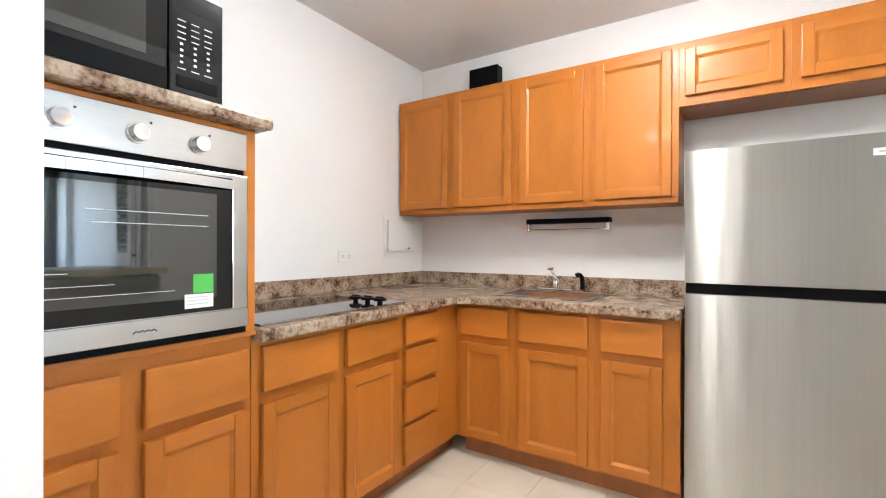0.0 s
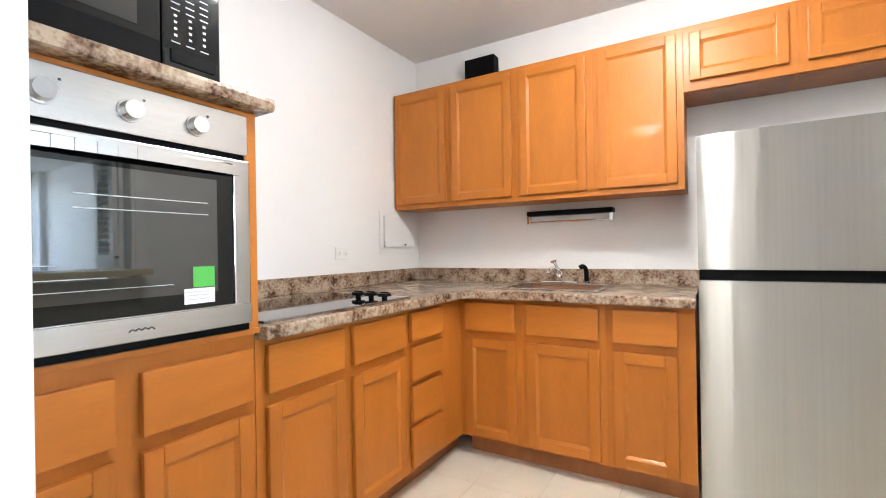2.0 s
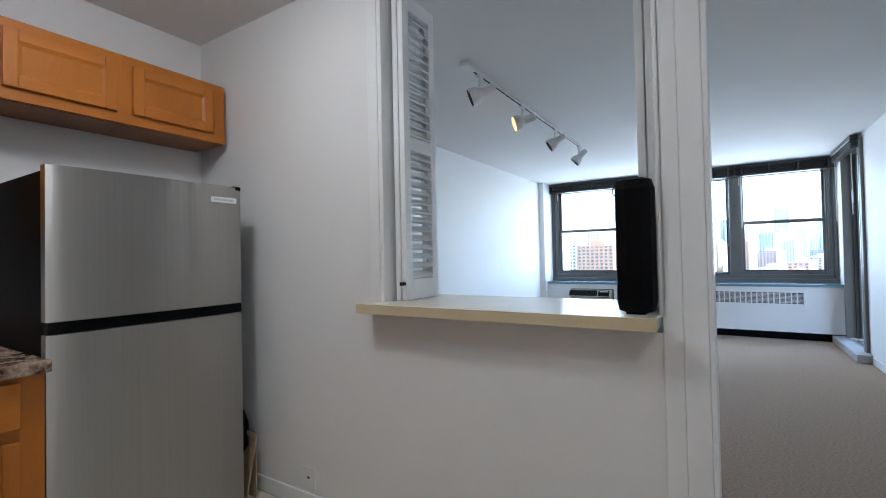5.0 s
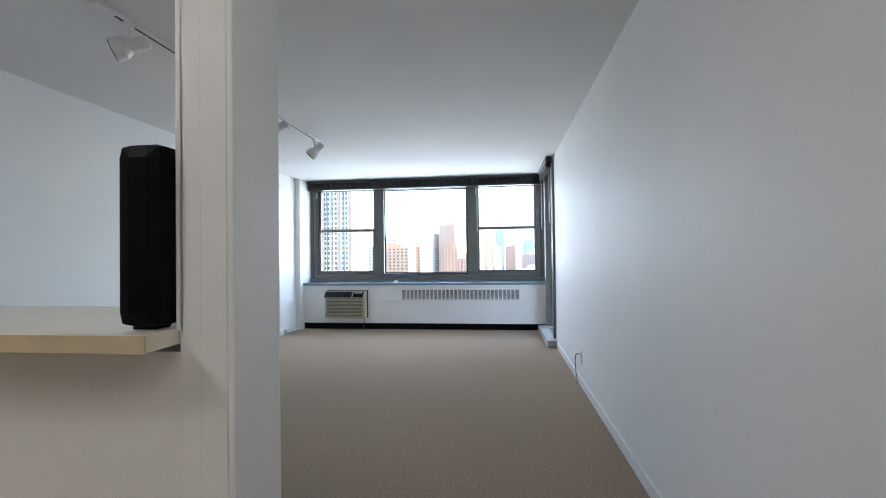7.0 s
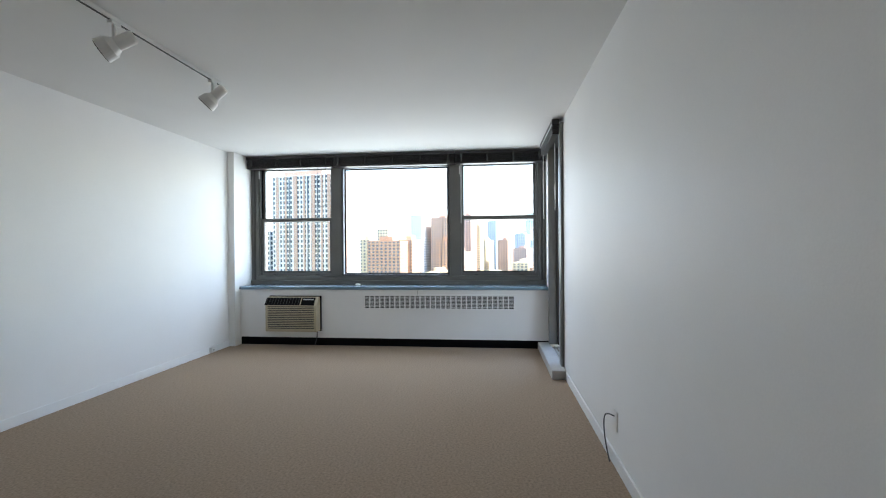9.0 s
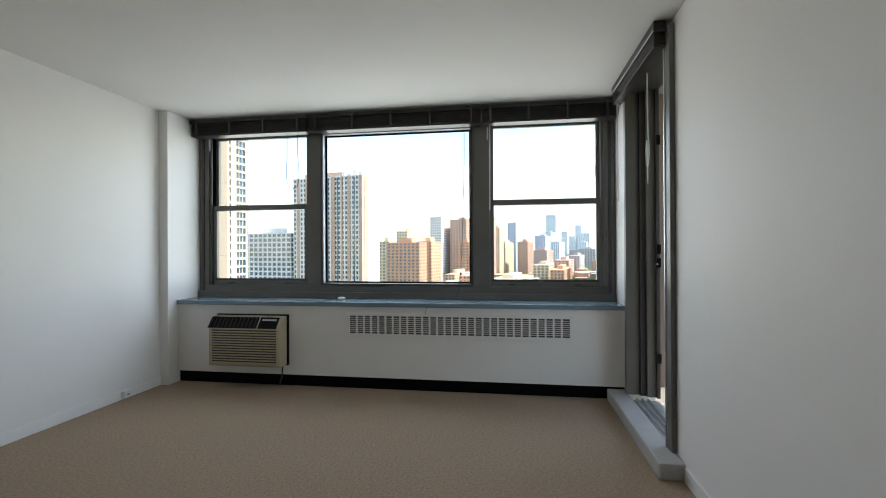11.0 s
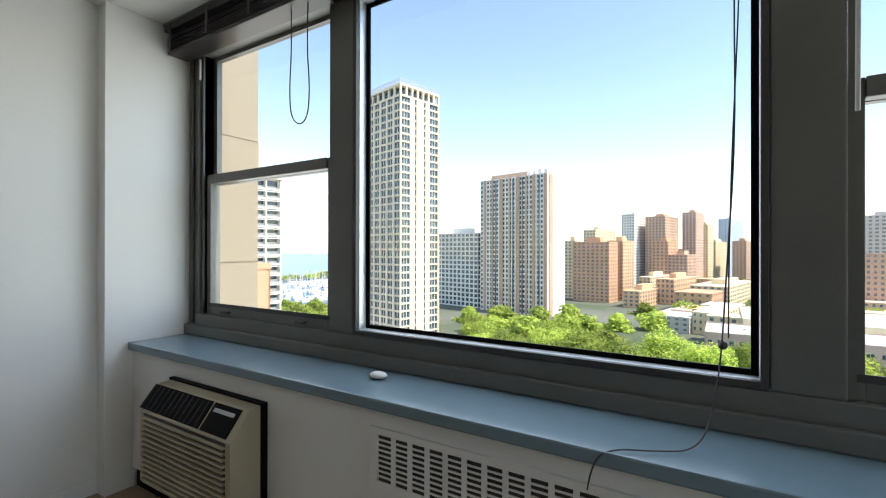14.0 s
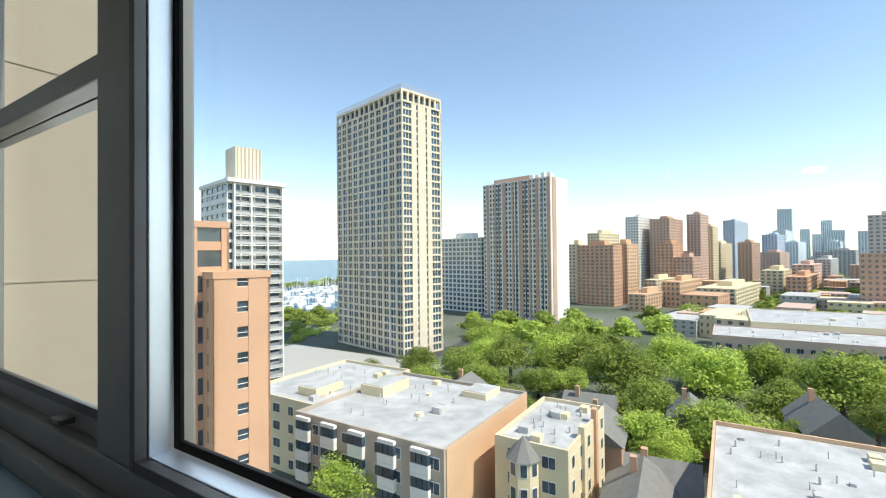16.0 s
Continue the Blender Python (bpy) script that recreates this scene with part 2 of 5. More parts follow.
solid("wall_pass_through", WALL, [(WX0, WX1, 0.735, OY0, 0, 2.62), (WX0, WX1, OY1, KY + 0.18, 0, 2.62), (WX0, WX1, OY0, OY1, 0, OZ0), (WX0, WX1, OY0, OY1, OZ1, 2.62)],
      "white painted wall with a pass-through opening", "wall")
solid("wall_north", WALL, [(WX1, 8.0, NY, NY + 0.15, 0, 2.62)], "pale painted plain living room wall", "wall")
solid("wall_south", WALL, [(-2.0, 7.03, SY - 0.2, SY, 0, 2.62), (8.03, 8.52, SY - 0.2, SY - 0.005, 0, 2.62), (7.03, 8.03, SY - 0.2, SY, 2.41, 2.62)], "pale painted long living room wall", "wall")
solid("wall_hall_end", WALL, [(-2.12, -2.0, SY - 0.2, 0.755, 0, 2.62)], "white painted wall at the end of the hall", "wall")
solid("corner_pier", WALL, [(8.0, 8.52, 3.305, 3.54, 0, 2.62)], "white painted pier in the corner by the window", "pier")
solid("wall_under_window", WALL, [(8.125, 8.5, SY - 0.005, 3.305, 0.10, 0.705)], "white painted panel wall under the window sill", "wall")
solid("baseboard_under_window", BLACK, [(8.145, 8.3, SY - 0.005, 3.305, 0.0, 0.10)], "black recessed base strip under the window wall", "baseboard")
solid("wall_over_window", WALL, [(8.40, 8.52, SY - 0.2, 3.305, 2.33, 2.62)], "white painted strip over the window", "wall")
solid("baseboard_north", TRIM, [(WX1, 8.0, NY - 0.012, NY, 0, 0.075)], "white painted low baseboard", "baseboard", bevel=0.003)
solid("baseboard_south", TRIM, [(-2.0, 6.95, SY, SY + 0.012, 0, 0.075)], "white painted low baseboard", "baseboard", bevel=0.003)
solid("baseboard_kitchen", TRIM, [(WX0 - 0.012, WX0, 0.735, KY, 0, 0.075)], "white painted low baseboard", "baseboard", bevel=0.003)
solid("ceiling", CEIL, [(WX1, 8.52, SY, NY, LC, LC + 0.1), (-2.0, WX1, SY, 0.71, LC, LC + 0.1)], "off-white painted ceiling of the living room", "ceiling")
solid("ceiling_kitchen", CEIL, [(KX, WX0, 0.755, KY, KC, KC + 0.1), (0.36, WX0, 0.71, 0.755, LC, LC + 0.1)], "off-white painted kitchen ceiling", "ceiling")
solid("floor_carpet", CARPET, [(WX1 - 0.18, 8.2, 0.70, NY, -0.1, 0.0), (-2.0, 8.2, SY - 0.01, 0.70, -0.1, 0.0)], "tan low-pile carpet, slightly worn", "floor")
kitchen_floor = solid("floor_kitchen", GROUT, [(KX, WX0, 0.70, KY, -0.1, -0.003)], "beige vinyl tile kitchen floor", "floor")
# casings of the entry and the pass-through
solid("trim_entry_post", TRIM, [(0.361, 0.375, 0.645, 0.775, 0, 2.438), (0.29, 0.3605, 0.7555, 0.770, 0, 2.438), (0.29, 0.3605, 0.650, 0.6645, 0, 2.438)], "white glossy door casing on the stub wall", "casing", bevel=0.004)
solid("trim_wall_end", TRIM, [(2.045, WX1 + 0.02, 0.72, 0.735, 0, LC), (2.045, 2.06, 0.735, 0.80, 0, LC), (2.05, 2.06, 0.80, 0.855, 0, LC), (WX1, WX1 + 0.015, 0.735, 0.80, 0, LC)],
      "white painted casing on the wall end", "casing", bevel=0.004)
solid("trim_pass_through", TRIM, [(2.045, WX0, OY1, OY1 + 0.055, 1.01, OZ1), (2.05, WX1, OY1 - 0.02, OY1, 1.01, OZ1), (2.05, WX1, OY0, OY0 + 0.02, 1.01, OZ1), (2.05, WX1, OY0, OY1, OZ1 - 0.02, OZ1)],
      "white painted jambs of the pass-through", "casing", bevel=0.003)

# ---- window: three lights in a grey frame ----
win = thing("window_1", (8.46, 1.37, 0.745), "wide grey-framed window, fixed pane between two sash windows", "window", kind="structure")
ZB, ZT = 0.745, 2.33
fx0, fx1 = 8.41, 8.52
bx("bottom_rail", FRAME, win, fx0, fx1, -0.585, 3.305, ZB, 0.86, 0.006)
bx("rail_step", FRAME, win, fx0 - 0.03, fx0, -0.585, 3.305, ZB, 0.80, 0.006)
bx("top_rail", FRAME, win, fx0, fx1, -0.585, 3.305, 2.295, ZT, 0.006)
for name, y0, y1 in (("jamb_north", 3.20, 3.305), ("mullion", 2.05, 2.19), ("mullion", 0.475, 0.625), ("jamb_south", -0.585, -0.49)):
    bx(name, FRAME, win, fx0, fx1, y0, y1, 0.86, 2.295, 0.006)
for y in (3.255, -0.54):
    bx("frame_groove", FRAME_D, win, fx0 - 0.012, fx0 - 0.002, y - 0.012, y + 0.012, 0.81, 2.29, 0.003)


def light(y0, y1):
    """A sash pair between two posts."""
    zr = 1.60
    up = bx("upper_sash", FRAME, win, 8.475, 8.505, y0, y0 + 0.03, zr, 2.295)
    bx("stile", FRAME, up, 8.475, 8.505, y1 - 0.03, y1, zr, 2.295)
    bx("rail", FRAME, up, 8.475, 8.505, y0 + 0.03, y1 - 0.03, zr - 0.02, zr + 0.025)
    bx("rail", FRAME, up, 8.475, 8.505, y0 + 0.03, y1 - 0.03, 2.275, 2.295)
    g = bx("pane", GLASS, up, 8.488, 8.492, y0 + 0.03, y1 - 0.03, zr + 0.025, 2.275)
    g.visible_shadow = False
    lo = bx("lower_sash", FRAME, win, 8.435, 8.47, y0, y0 + 0.035, 0.86, zr + 0.03, 0.003)
    bx("stile", FRAME, lo, 8.435, 8.47, y1 - 0.035, y1, 0.86, zr + 0.03, 0.003)
    bx("meeting_rail", FRAME, lo, 8.425, 8.47, y0 + 0.035, y1 - 0.035, zr - 0.02, zr + 0.03, 0.004)
    bx("bottom_rail", FRAME, lo, 8.435, 8.47, y0 + 0.035, y1 - 0.035, 0.86, 0.905, 0.003)
    # solid dark strip put in for the shadow line above the bottom rail
    bx("shadow_strip", FRAME_D, lo, 8.43, 8.4345, y0 + 0.02, y1 - 0.02, 0.905, 0.925)
    for f in (0.2, 0.8):
        y = y0 + (y1 - y0) * f
        bx("sash_lift", FRAME_D, lo, 8.405, 8.437, y - 0.025, y + 0.025, 0.875, 0.888, 0.003)
    g = bx("pane", GLASS, lo, 8.45, 8.454, y0 + 0.035, y1 - 0.035, 0.905, zr - 0.02)
    g.visible_shadow = False
    bx("sash_track", FRAME_D, win, 8.415, 8.474, y1 + 0.002, y1 + 0.012, 0.87, 2.29)
    bx("side_latch", CORDW, win, 8.40, 8.41, y1 + 0.012, y1 + 0.024, 2.16, 2.27, 0.002)


light(2.19, 3.17)
bx("jamb_fill", FRAME, win, 8.425, 8.515, 3.172, 3.2, 0.86, 2.295)
light(-0.47, 0.475)
bx("jamb_fill", FRAME, win, 8.425, 8.515, -0.49, -0.472, 0.86, 2.295)
for y0, y1, z0, z1 in ((0.627, 0.645, 0.862, 2.293), (2.03, 2.048, 0.862, 2.293), (0.645, 2.03, 0.862, 0.882), (0.645, 2.03, 2.273, 2.293)):
    bx("glazing_bead", FRAME_D, win, 8.405, 8.425, y0, y1, z0, z1, 0.002)
    bx("glazing_channel", GASKET, win, 8.428, 8.47, y0, y1, z0, z1, 0.002)
for y0, y1, z0, z1 in ((0.627, 0.663, 0.862, 2.293), (2.012, 2.048, 0.862, 2.293), (0.663, 2.012, 0.862, 0.898), (0.663, 2.012, 2.257, 2.293)):
    bx("rubber_gasket", BLACK, win, 8.4705, 8.479, y0, y1, z0, z1, 0.002)
g = bx("fixed_pane", GLASS, win, 8.48, 8.485, 0.627, 2.048, 0.862, 2.293)
g.visible_shadow = False

sill = solid("window_sill", SILL, [(8.10, 8.505, -0.585, 3.305, 0.706, 0.7445)], "blue-grey laminate window sill on the panel wall", "window sill", bevel=0.006)

# ---- balcony door ----
door = thing("door_balcony", (7.53, SY, 0.09), "dark grey metal framed balcony door standing open", "door", kind="structure")
bx("casing_west", FRAME, door, 6.99, 7.06, SY + 0.002, SY + 0.03, 0.09, 2.40, 0.004)
bx("casing_edge", GASKET, door, 7.06, 7.075, SY + 0.002, SY + 0.036, 0.09, 2.40, 0.003)
bx("jamb_west", FRAME_D, door, 7.035, 7.07, SY - 0.2, SY + 0.001, 0.09, 2.38)
for i, (x0, x1, y0, y1, m) in enumerate(((7.98, 8.028, -0.66, SY + 0.02, FRAME), (7.955, 8.028, -0.70, -0.66, FRAME_D), (7.93, 8.028, -0.76, -0.70, FRAME), (7.905, 8.028, -0.785, -0.76, FRAME_D))):
    bx("jamb_east", m, door, x0, x1, y0, y1, 0.09, 2.38, 0.003)
bx("head", FRAME_D, door, 7.07, 7.98, SY - 0.2, SY + 0.0, 2.36, 2.408)
bx("threshold", CONCRETE, door, 7.07, 7.9, SY - 0.2, SY + 0.0, 0.0, 0.075, 0.004)
for y in (-0.62, -0.66, -0.70):
    bx("track", GASKET, door, 7.07, 7.9, y, y + 0.012, 0.075, 0.09)
for z in (0.35, 1.05, 1.15, 1.95):
    bx("strike_plate", BLACK, door, 7.895, 7.905, -0.79, -0.765, z, z + 0.07, 0.002)
bx("lever", CHROME, door, 7.85, 7.9, -0.755, -0.745, 1.07, 1.082, 0.003)
solid("door_curb", CONCRETE, [(6.86, 8.124, SY + 0.001, SY + 0.135, 0.0, 0.088)], "painted grey step along the balcony door", "curb", bevel=0.012)
# balcony beyond the door
solid("balcony_floor", GRAVELGREY, [(5.4, 8.75, -2.35, SY - 0.2, -0.16, 0.0)], "grey concrete balcony floor", "balcony floor")
# slab out of view, added and sized to keep sun off the doorway
solid("balcony_sun_block", CONCRETE, [(5.4, 8.75, -2.55, SY - 0.2, 2.52, 2.64)], "unseen concrete slab added over the balcony against the sun", "balcony ceiling")
solid("balcony_partition", TAN, [(8.52, 8.7, -1.47, SY - 0.0, 0.0, 2.52)], "tan painted balcony end wall", "wall")
solid("balcony_west_wall", TAN, [(5.3, 5.4, -2.35, SY - 0.2, -0.16, 2.64)], "tan painted balcony wall", "wall")
rail = thing("balcony_railing", (7.0, -2.3, 0), "pale metal balcony railing with upright bars", "railing")
for z in (0.1, 1.05):
    bx("rail", CORDW, rail, 5.4, 8.72, -2.32, -2.28, z, z + 0.04, 0.004)
bar = bx("baluster", CORDW, rail, 5.45, 5.465, -2.31, -2.295, 0.14, 1.05)
for i in range(1, 29):
    o = bar.copy()
    scene.collection.objects.link(o)
    o.location.x += i * 0.113
for i in range(7):
    o = bar.copy()
    scene.collection.objects.link(o)
    o.location = (3.24, 0.8 - i * 0.1, 0)
bx("rail", CORDW, rail, 8.68, 8.72, -2.28, -1.47, 1.05, 1.09, 0.004)
# outer fin beside the window
solid("facade_fin", CREAM, [(8.523, 8.86, 3.312, 3.8, -37.8, 12)], "cream concrete facade fin beside the window", "facade")
for k in range(-2, 4):
    z = 1.14 + k * 0.78
    solid("facade_joint", JOINT, [(8.53, 8.862, 3.3095, 3.3115, z, z + 0.004)], "thin recessed joint in the cream facade fin", "facade joint")
solid("facade_below", CREAM, [(8.40, 8.52, -6, 3.31, -37.8, -0.3)], "cream concrete facade below the window", "facade")

# ---- kitchen ----
FX, FY = 0.015, 2.67      # face frames of the oven run and of the sink run


def shaker(parent, name, axis, u0, u1, z0, z1, f, raised=True):
    """A cabinet front on the face at f: axis 'x' looks along +x, 'y' along -y."""
    t = 0.019

    def put(nm, a0, a1, b0, b1, d0, d1, bevel, mat, par):
        if axis == 'x':
            return bx(nm, mat, par, f + d0, f + d1, a0, a1, b0, b1, bevel)
        return bx(nm, mat, par, a0, a1, f - d1, f - d0, b0, b1, bevel)
    if not raised:
        return put(name, u0, u1, z0, z1, 0.001, t + 0.002, 0.005, WOOD_H, parent)
    w = 0.047
    pan = put(name, u0 + w - 0.004, u1 - w + 0.004, z0 + w - 0.004, z1 - w + 0.004, 0.001, 0.008, 0.002, WOOD, parent)
    put("stile", u0, u0 + w, z0, z1, 0.001, t, 0.004, WOOD, pan)
    put("stile", u1 - w, u1, z0, z1, 0.001, t, 0.004, WOOD, pan)
    put("rail", u0 + w, u1 - w, z0, z0 + w, 0.001, t - 0.0006, 0.004, WOOD_H, pan)
    put("rail", u0 + w, u1 - w, z1 - w, z1, 0.001, t - 0.0006, 0.004, WOOD_H, pan)
    # sloping moulding between frame and panel
    bm = bmesh.new()
    q = 0.012

    def at(a, b, d):
        return (f + d, a, b) if axis == 'x' else (a, f - d, b)
    ring = [(u0 + w, z0 + w), (u1 - w, z0 + w), (u1 - w, z1 - w), (u0 + w, z1 - w)]
    inner = [(u0 + w + q, z0 + w + q), (u1 - w - q, z0 + w + q), (u1 - w - q, z1 - w - q), (u0 + w + q, z1 - w - q)]
    hi, lo = [bm.verts.new(at(a, b, t - 0.003)) for a, b in ring], [bm.verts.new(at(a, b, 0.0085)) for a, b in inner]
    back = [bm.verts.new(at(a, b, 0.0082)) for a, b in ring]
    for i in range(4):
        j = (i + 1) % 4
        bm.faces.new((hi[i], hi[j], lo[j], lo[i]))
        bm.faces.new((lo[i], lo[j], back[j], back[i]))
        bm.faces.new((back[i], back[j], hi[j], hi[i]))
    part("moulding", bm, WOOD_H, pan)
    return pan


CAB = "honey-stained maple {} with recessed-panel {}"
# sink run
for i, (x0, x1, d0, d1) in enumerate(((0.036, 0.365, 0.05, 0.335), (0.365, 0.772, 0.396, 0.744), (0.772, 1.13, 0.803, 1.063))):
    c = thing("base_cabinet", ((x0 + x1) / 2, 3.0, 0), CAB.format("base cabinet", "door and drawer by the sink"), "cabinet", "sink run base cabinets")
    bx("body", WOOD, c, x0, x1, FY + (0.001 if x0 else 0), KY - 0.003, 0.10, 0.846, 0.0015)
    bx("toe_kick", WOOD_SHADE, c, x0, x1, FY + 0.07, FY + 0.085, 0, 0.10)
    shaker(c, "drawer_front", 'y', d0, d1, 0.672, 0.822, FY, False)
    shaker(c, "door", 'y', d0, d1, 0.115, 0.632, FY)
# cooktop run
for y0, y1, d0, d1 in ((1.392, 1.778, 1.425, 1.753), (1.778, 2.16, 1.804, 2.139)):
    c = thing("base_cabinet", (-0.3, (y0 + y1) / 2, 0), CAB.format("base cabinet", "door and drawer by the cooktop"), "cabinet", "cooktop run base cabinets")
    bx("body", WOOD, c, KX + 0.003, FX, y0, y1, 0.10, 0.846, 0.0015)
    bx("toe_kick", WOOD_SHADE, c, FX - 0.085, FX - 0.07, y0, y1, 0, 0.10)
    shaker(c, "drawer_front", 'x', d0, d1, 0.672, 0.822, FX, False)
    shaker(c, "door", 'x', d0, d1, 0.115, 0.632, FX)
c = thing("drawer_cabinet", (-0.3, 2.4, 0), "honey-stained maple corner cabinet with four stacked drawers", "cabinet")
bx("body", WOOD, c, KX + 0.003, FX, 2.16, FY + 0.085, 0.10, 0.846, 0.0015)
bx("corner_post", WOOD, c, FX, 0.036, FY, FY + 0.085, 0.10, 0.846, 0.001)
bx("toe_kick", WOOD_SHADE, c, FX - 0.085, FX - 0.07, 2.16, FY + 0.07, 0, 0.10)
for z0, z1 in ((0.69, 0.822), (0.51, 0.665), (0.325, 0.485), (0.12, 0.30)):
    shaker(c, "drawer_front", 'x', 2.182, 2.45, z0, z1, FX, False)
# oven tower
oc = thing("oven_cabinet", (-0.3, 1.07, 0), "tall honey-stained maple oven cabinet with two doors and drawers", "cabinet")
OY, OYE = 0.757, 1.39
bx("lower_body", WOOD, oc, KX + 0.003, FX, OY, OYE, 0.10, 0.868, 0.0015)
bx("ledge", WOOD_H, oc, FX - 0.01, FX + 0.03, OY, OYE, 0.868, 0.884, 0.003)
bx("side_panel", WOOD, oc, KX + 0.003, FX + 0.022, 1.352, OYE, 0.884, 1.515, 0.002)
bx("side_panel", WOOD, oc, KX + 0.003, FX + 0.022, OY, 0.766, 0.884, 1.515, 0.002)
bx("top_panel", WOOD_H, oc, KX + 0.003, FX + 0.022, 0.766, 1.352, 1.50, 1.515, 0.002)
bx("back_panel", WOOD_SHADE, oc, KX + 0.003, KX + 0.02, 0.766, 1.352, 0.884, 1.50)
bx("toe_kick", WOOD_SHADE, oc, FX - 0.085, FX - 0.07, OY, OYE, 0, 0.10)
for d0, d1 in ((0.775, 1.017), (1.073, 1.372)):
    shaker(oc, "drawer_front", 'x', d0, d1, 0.668, 0.825, FX, False)
    shaker(oc, "door", 'x', d0, d1, 0.115, 0.632, FX)
bm = box(bmesh.new(), KX + 0.002, FX + 0.085, OY, 1.415, 1.516, 1.556, 0.012)
tagged(part("laminate_slab", bm, GRANITE), "speckled brown laminate slab topping the oven cabinet", "countertop")

# built-in oven
ov = thing("wall_oven", (-0.2, 1.06, 0.884), "stainless built-in wall oven with black glass door", "oven")
Y0, Y1, X = 0.769, 1.349, FX + 0.024
bx("housing", BLACK, ov, KX + 0.05, X - 0.001, Y0, Y1, 0.886, 1.498)
bx("control_panel", STEEL_H, ov, X, X + 0.018, Y0, Y1, 1.382, 1.497, 0.003)
for y in (0.885, 1.045, 1.2):
    k = part("knob", cyl(bmesh.new(), 0.023, 0.026, pose(X + 0.03, y, 1.436, 0, 90, 0), 0.02, 28), CHROME, ov)
    part("knob_ring", cyl(bmesh.new(), 0.027, 0.004, pose(X + 0.0195, y, 1.436, 0, 90, 0), seg=28), STEEL, k)
    bx("mark", INK, ov, X + 0.018, X + 0.019, y + 0.028, y + 0.033, 1.465, 1.47)
dr = bx("door", STEEL_H, ov, X, X + 0.024, Y0, Y1, 0.905, 1.366, 0.004)
bx("glass", OVENGLASS, dr, X + 0.0245, X + 0.029, Y0 + 0.02, 1.292, 0.965, 1.352, 0.002)
bx("window", OVENIN, dr, X + 0.0292, X + 0.0298, Y0 + 0.06, 1.245, 1.005, 1.30)
# chrome strip added to stand for the highlight along the glass edge
bx("edge_highlight", CHROME, dr, X + 0.0245, X + 0.033, 1.2925, 1.298, 0.966, 1.35, 0.001)
for y0, y1, z in ((0.84, 0.90, 1.085), (0.84, 0.99, 1.055), (0.84, 1.13, 1.03)):
    bx("rack_line", GREYINK, dr, X + 0.0299, X + 0.0303, y0, y1, z, z + 0.0016)
for z in (1.205, 1.235):
    bx("rack_line", GREYINK, dr, X + 0.0299, X + 0.0303, 0.93, 1.22, z, z + 0.002)
bx("lower_trim", STEEL_H, dr, X + 0.0245, X + 0.03, Y0, Y1 - 0.002, 0.907, 0.962, 0.002)
bx("bottom_vent", BLACK, ov, X - 0.0, X + 0.012, Y0, Y1, 0.886, 0.903)
hb = bmesh.new()
n = 14
for i in range(n):
    a0, a1 = i / n, (i + 1) / n
    ya, yb = Y0 + 0.005 + (1.296 - Y0) * a0, Y0 + 0.005 + (1.296 - Y0) * a1
    bow = 0.02 * math.sin(math.pi * (a0 + a1) / 2)
    box(hb, X + 0.034 + bow, X + 0.046 + bow, ya, yb + 0.001, 1.318, 1.344)
part("handle", hb, STEEL_H, dr, "bowed stainless handle")
bx("sticker", STICKG, dr, X + 0.03, X + 0.0308, 1.178, 1.235, 1.02, 1.072, label="green energy sticker")
bx("sticker", STICKW, dr, X + 0.03, X + 0.0308, 1.155, 1.235, 0.978, 1.017, label="white paper sticker")
for z in (0.988, 0.998, 1.007):
    bx("print_line", GREYINK, dr, X + 0.0309, X + 0.0312, 1.16, 1.22, z, z + 0.003)
tube("script_mark", [(X + 0.031, 1.03 + 0.055 * i / 8, 0.932 + (0.006 if i % 2 else -0.003)) for i in range(9)], 0.0012, INK, dr)

# microwave
mw = thing("microwave", (-0.2, 1.02, 1.557), "black countertop microwave on the oven cabinet top", "microwave")
M0, M1, MX = 0.77, 1.272, 0.03
bx("body", BLACK, mw, KX + 0.15, MX, M0, M1, 1.562, 1.862, 0.006)
dr = bx("door", BLACKGLOSS, mw, MX, MX + 0.022, M0, 1.118, 1.568, 1.856, 0.005)
bx("window", OVENIN, dr, MX + 0.0222, MX + 0.0232, M0 + 0.05, 1.065, 1.645, 1.79, 0.0)
bx("lower_band", BLACK, dr, MX + 0.0222, MX + 0.024, M0 + 0.002, 1.116, 1.57, 1.625, 0.001)
cp = bx("control_panel", BLACKGLOSS, mw, MX, MX + 0.022, 1.121, M1, 1.568, 1.856, 0.005)
bx("display", OVENGLASS, cp, MX + 0.0222, MX + 0.0228, 1.14, 1.255, 1.80, 1.835)
for r in range(9):
    for k in range(3):
        if r in (4, 5, 6, 7):
            bx("key", GREYINK, cp, MX + 0.0222, MX + 0.0226, 1.15 + k * 0.037, 1.158 + k * 0.037, 1.635 + (8 - r) * 0.0165, 1.641 + (8 - r) * 0.0165)
        else:
            bx("key", GREYINK, cp, MX + 0.0222, MX + 0.0226, 1.143 + k * 0.037, 1.165 + k * 0.037, 1.635 + (8 - r) * 0.0165, 1.638 + (8 - r) * 0.0165)
bx("door_button", BLACK, cp, MX + 0.0222, MX + 0.026, 1.14, 1.255, 1.585, 1.618, 0.002)
for y in (0.8, 1.24):
    for x in (-0.45, -0.02):
        part("foot", cyl(bmesh.new(), 0.012, 0.006, pose(x, y, 1.559), seg=12), BLACK, mw)

